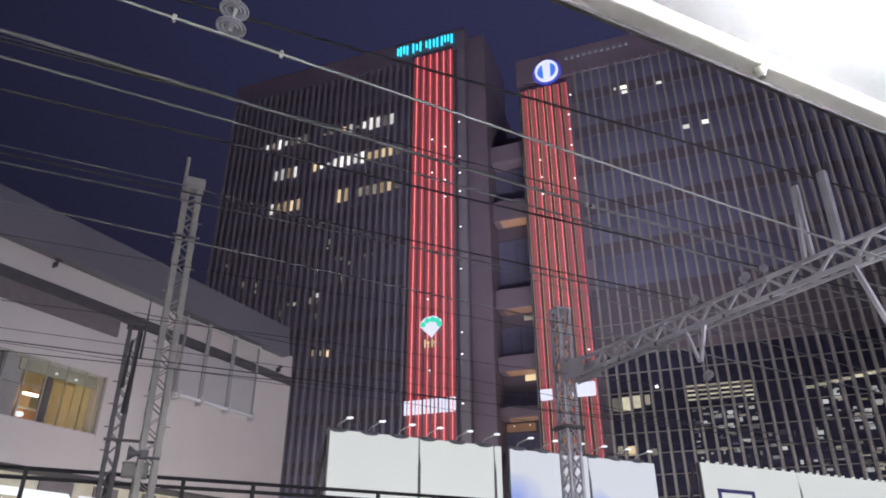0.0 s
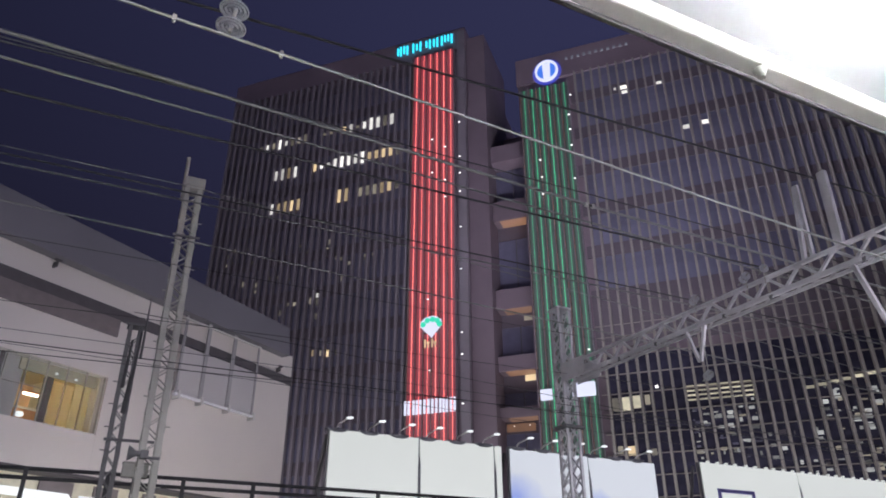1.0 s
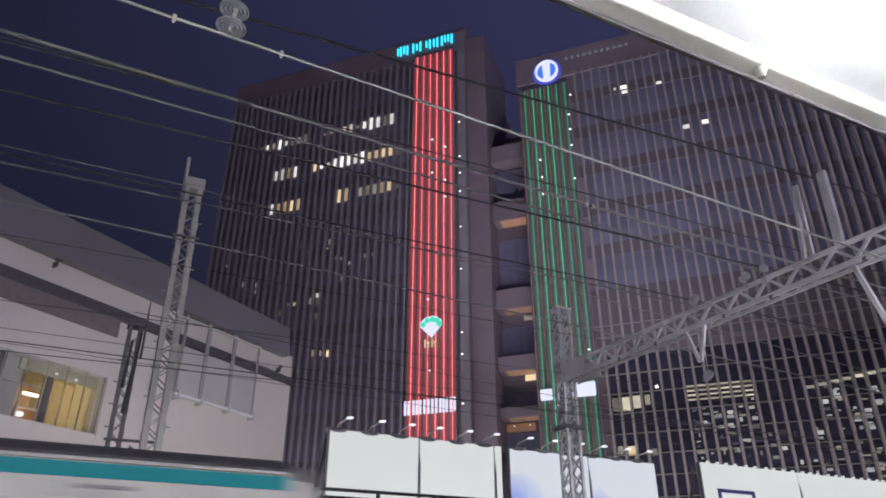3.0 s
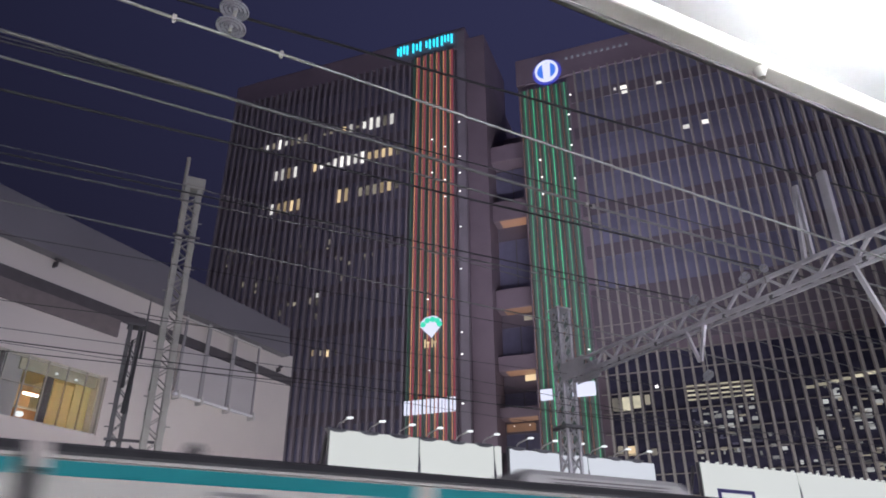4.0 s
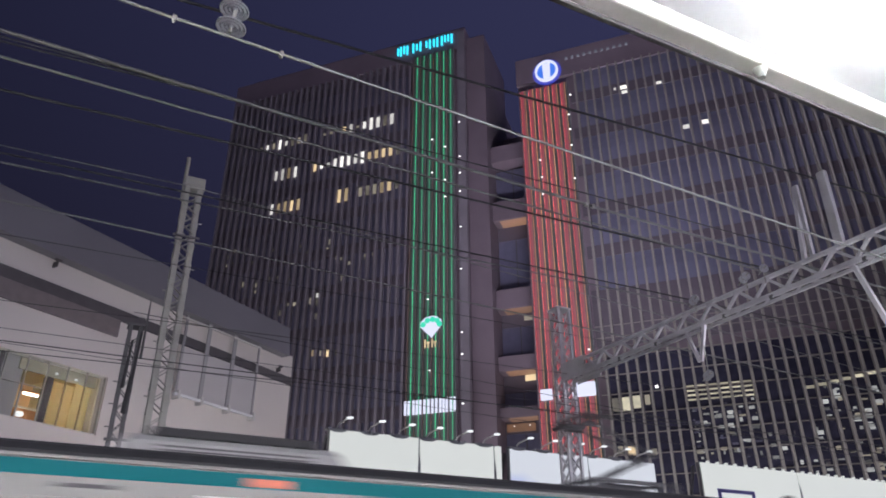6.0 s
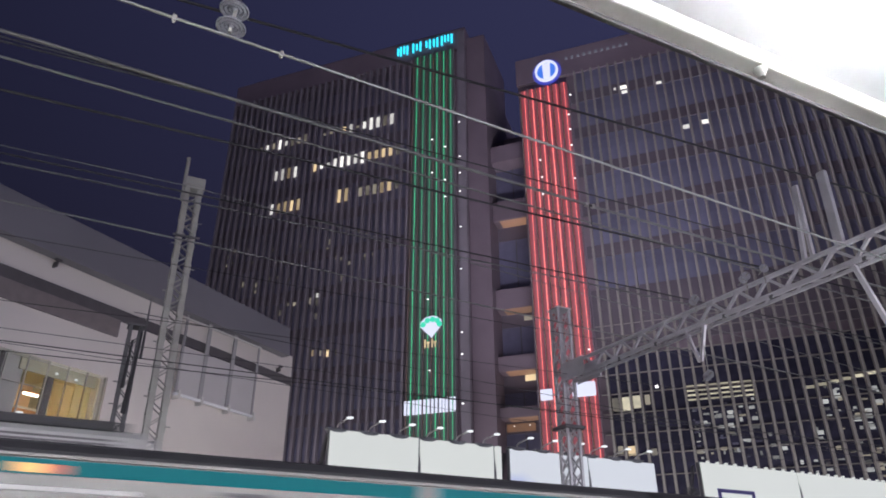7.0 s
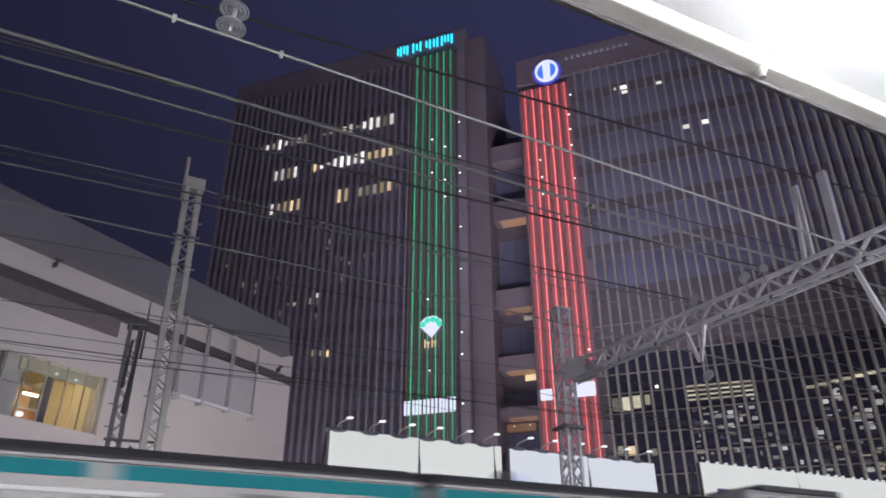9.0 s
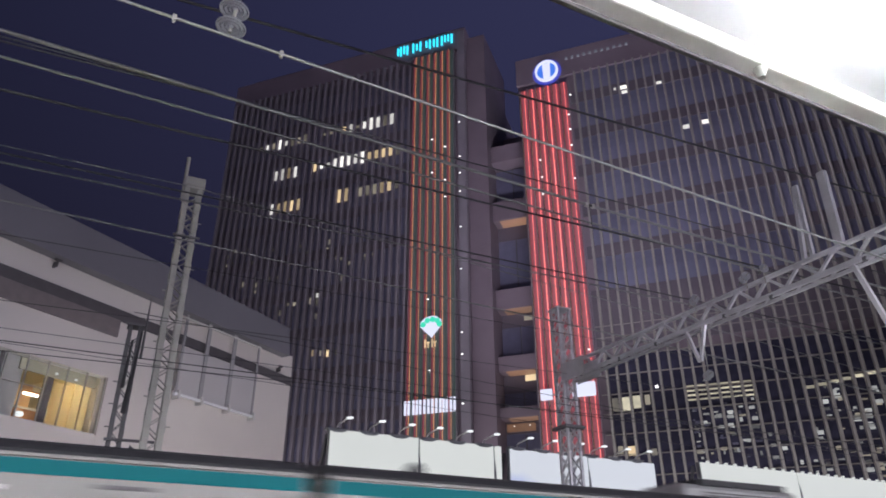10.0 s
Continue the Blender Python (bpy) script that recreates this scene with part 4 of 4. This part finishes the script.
def ac_mesh():
    bm = bmesh.new()
    rings = []
    for x, k in ((-2.0, 0.0), (-1.98, 0.5), (-1.9, 0.82), (-1.78, 1.0), (1.72, 1.0), (1.86, 0.84), (1.97, 0.5), (2.0, 0.0)):
        rings.append([bm.verts.new((x, y, 3.70 + (z - 3.70) * max(k, 0.02))) for y, z in acp])
    for a, b in zip(rings, rings[1:]):
        for i in range(len(acp)):
            j = (i + 1) % len(acp)
            bm.faces.new((a[i], b[i], b[j], a[j]))
    bmesh.ops.recalc_face_normals(bm, faces=bm.faces[:])
    return mesh_of("air_conditioner", bm, AC_GREY)


ACM = ac_mesh()
UNIT_LID = mesh_of("unit_lid", box(-1.5, 1.45, -0.82, 0.82, 4.0, 4.13, 0.03), TRAIN_ROOF)
LOUV = mesh_of("louvre", box(-1.35, 1.35, -0.825, -0.795, -0.012, 0.012), DARKTRIM)
STRIPE = mesh_of("stripe", box(-0.5, 0.5, -1.482, -1.47, 3.25, 3.44), TEAL)
DOOR = mesh_of("door", box(-0.65, 0.65, -1.485, -1.46, 1.15, 3.0, 0.01), TRAIN_SIDE)
DWIN = mesh_of("door_window", box(-0.5, 0.5, -1.49, -1.48, 1.9, 2.8), TRAIN_GLASS)
WIN = mesh_of("window", box(-0.95, 0.95, -1.483, -1.46, 1.9, 2.75, 0.008), TRAIN_GLASS)
DISP = mesh_of("display", box(-0.31, 0.31, -1.487, -1.472, 3.27, 3.38), G_DISPLAY)
DISP_RED = mesh_of("display", box(0.05, 0.31, -1.487, -1.472, 3.27, 3.38), G_DISPLAY)
DISP_AMBER = mesh_of("display", box(-0.31, 0.05, -1.487, -1.472, 3.27, 3.38), glow("amber_display", (1.0, 0.5, 0.12), 0.9, var=0.4, scale=9.0))
# dark strip put on in place of the dark gap over the door
DOOR_GAP = mesh_of("door_rail", box(-0.35, 0.35, -1.50, -1.475, 3.12, 3.17), DARKTRIM)
# highlight on the polished frame over the window, put in as pale paint
HEAD_GLINT = mesh_of("window_head", box(-1.0, 1.0, -1.495, -1.475, 3.05, 3.11, 0.008), PALE)
VENT = mesh_of("roof_vent", box(-0.35, 0.35, -0.35, 0.35, 3.75, 3.86, 0.03), TRAIN_ROOF)
GANG = mesh_of("gangway", box(-0.13, 0.13, -1.25, 1.25, 1.0, 3.3), TRAIN_ROOF)
WHEEL = mesh_of("wheel", lathe([(0.36, -0.06), (0.43, -0.06), (0.43, 0.0), (0.40, 0.07), (0.1, 0.07)], 20), DARKSTEEL)
BOGIE = mesh_of("bogie", box(-1.6, 1.6, -1.1, 1.1, 0.3, 0.75, 0.05), DARKSTEEL)
ANT = mesh_of("antenna", prism([(-0.16, 3.72), (0.14, 3.72), (0.16, 3.92), (0.06, 4.04), (-0.04, 4.0), (-0.14, 3.86)], -0.08, 0.08), TRAIN_ROOF)


def joined_rods(name, rods, material):
    bm = bmesh.new()
    for p, q, r in rods:
        add_rod(bm, p, q, r)
    return mesh_of(name, bm, material)


# raised single-arm pantograph, its elbow pointing forwards
PANTO = [
    joined_rods("pantograph_base", [((6.35, y, 3.98), (8.2, y, 3.98), 0.04) for y in (-0.55, 0.55)] + [((x, -0.55, 3.98), (x, 0.55, 3.98), 0.04) for x in (6.4, 7.0, 8.15)] + [((6.7, y, 3.88), (7.9, y, 3.88), 0.11) for y in (-0.2, 0.2)]
                + [((x, y, 3.7), (x, y, 3.96), 0.07) for x in (6.5, 8.05) for y in (-0.55, 0.55)], DARKSTEEL),
    joined_rods("lower_arm", [((6.85, y, 4.02), (8.28, y * 0.7, 4.62), 0.028) for y in (-0.35, 0.35)] + [((8.28, -0.3, 4.62), (8.28, 0.3, 4.62), 0.045), ((7.0, 0, 4.12), (8.2, 0, 4.5), 0.025)], DARKSTEEL),
    joined_rods("upper_arm", [((8.28, y * 0.8, 4.62), (6.62, y, 5.2), 0.03) for y in (-0.3, 0.3)] + [((7.9, -0.25, 4.76), (7.1, 0.28, 5.03), 0.018)], DARKSTEEL),
    joined_rods("contact_head", [((x, -0.6, 5.26), (x, 0.6, 5.26), 0.05) for x in (6.42, 6.8)] + [((6.38, y, 5.12), (6.84, y, 5.12), 0.05) for y in (-0.3, 0.3)] + [((x, sy * 0.6, 5.24), (x, sy * 0.92, 5.08), 0.022) for x in (6.45, 6.78) for sy in (-1, 1)]
                + [((6.45, y, 5.22), (6.78, y, 5.22), 0.025) for y in (-0.35, 0.35)], DARKSTEEL),
]
STRIPES = [(-9.82, -4.66), (-4.34, 5.14), (5.46, 9.82)]
for k in range(8):
    car = part("train_car", BODY, None, train, "stainless steel train car", m=pose(-20.0 * k, 0, 0))
    part("roof", ROOFM, None, car, "dark rubber coated roof")
    part("gutter", GUT, None, car)
    unit = pose(-0.47, 0, 0) @ Matrix.Diagonal((0.86, 1, 1, 1)) if k else pose(-0.25, 0, 0)
    part("air_conditioner", ACM, None, car, "grey rooftop air conditioner", m=unit)
    if k:
        part("unit_lid", UNIT_LID, None, car, "dark lid of the air conditioner", m=unit)
    for z in (3.80, 3.86):
        part("louvre", LOUV, None, car, m=pose(0, 0, z) @ unit)
    for a, b in STRIPES:
        part("stripe", STRIPE, None, car, "teal band", m=pose((a + b) / 2, 0, 0) @ Matrix.Diagonal((b - a, 1, 1, 1)))
    for x in (-7.4, -2.45, 2.45, 7.4):
        part("door", DOOR, None, car, m=pose(x, 0, 0))
        part("door_window", DWIN, None, car, m=pose(x, 0, 0))
        part("door_rail", DOOR_GAP, None, car, m=pose(x, 0, 0))
    for x in (-4.92, 0, 4.92):
        part("window", WIN, None, car, m=pose(x, 0, 0))
        part("window_head", HEAD_GLINT, None, car, "pale strip imitating the highlight on the polished window frame", m=pose(x, 0, 0))
    if k == 3:
        part("display", DISP_RED, None, car, "red half of the destination display", m=pose(-0.13, 0, 0))
        part("display", DISP_AMBER, None, car, "amber half of the destination display", m=pose(-0.13, 0, 0))
    else:
        part("display", DISP, None, car, "orange destination display", m=pose(-0.11, 0, 0))
    for x in (-6.9, 6.9):
        part("bogie", BOGIE, None, car, m=pose(x, 0, 0))
        for dx in (-1.05, 1.05):
            for s in (-1, 1):
                part("wheel", WHEEL, None, car, m=pose(x + dx, s * 0.55, 0.43, 90 * s, 0, 0))
    part("antenna", ANT, None, car, "dark roof antenna", m=pose(-7.95, -0.3, 0))
    part("roof_vent", VENT, None, car, m=pose(6.0, 0, 0))
    if k == 2:
        for me in PANTO:
            part(me.name, me, None, car, "dark steel piece of the raised pantograph")
        part("arrester", lathe([(0.05, 3.72), (0.09, 3.76), (0.06, 3.82), (0.09, 3.88), (0.06, 3.94), (0.08, 4.0), (0.03, 4.08)], 12), DARKSTEEL, car, m=pose(8.6, -0.4, 0))
    part("gangway", GANG, None, car, m=pose(-10, 0, 0))


# rounded cab at the head of the first car
lead = train.children[0]
bm = bmesh.new()
rings = []
for dx, k in ((0.0, 1.0), (0.25, 0.985), (0.45, 0.93), (0.52, 0.85)):
    rings.append([bm.verts.new((9.865 + dx, y * k, 1.0 + (z - 1.0) * (1 - (1 - k) * 0.5))) for y, z in [(-1.475, 1.0), (-1.475, 3.4), (-1.2, 3.66), (-0.6, 3.77), (0.6, 3.77), (1.2, 3.66), (1.475, 3.4), (1.475, 1.0)]])
for p, q in zip(rings, rings[1:]):
    for i in range(8):
        j = (i + 1) % 8
        bm.faces.new((p[i], p[j], q[j], q[i]))
bm.faces.new(rings[-1])
bmesh.ops.recalc_face_normals(bm, faces=bm.faces[:])
part("cab_front", bm, TRAIN_SIDE, lead, "rounded cab front")
part("windscreen", box(10.387, 10.41, -1.1, 1.1, 2.0, 3.1, 0.01), TRAIN_GLASS, lead, "dark cab windscreen")
for y in (-0.85, 0.85):
    part("headlight", box(10.385, 10.42, y - 0.12, y + 0.12, 3.2, 3.32, 0.015), G_LAMP, lead)

# ---------------------------------------------------------------- what moves
def train_x(t):
    s = t - 3.8
    return 6.18 + 16.13 * s + (0.1815 if s > 0 else -0.6) * s * s


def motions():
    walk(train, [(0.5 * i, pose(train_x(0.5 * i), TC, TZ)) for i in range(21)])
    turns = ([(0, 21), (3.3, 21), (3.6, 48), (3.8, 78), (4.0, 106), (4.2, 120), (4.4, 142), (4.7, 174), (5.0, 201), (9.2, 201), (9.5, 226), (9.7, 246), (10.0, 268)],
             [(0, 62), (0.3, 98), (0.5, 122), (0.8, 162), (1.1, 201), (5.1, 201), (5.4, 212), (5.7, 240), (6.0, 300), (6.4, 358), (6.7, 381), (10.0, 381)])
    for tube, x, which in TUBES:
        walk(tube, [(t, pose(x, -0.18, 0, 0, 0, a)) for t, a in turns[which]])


motions()
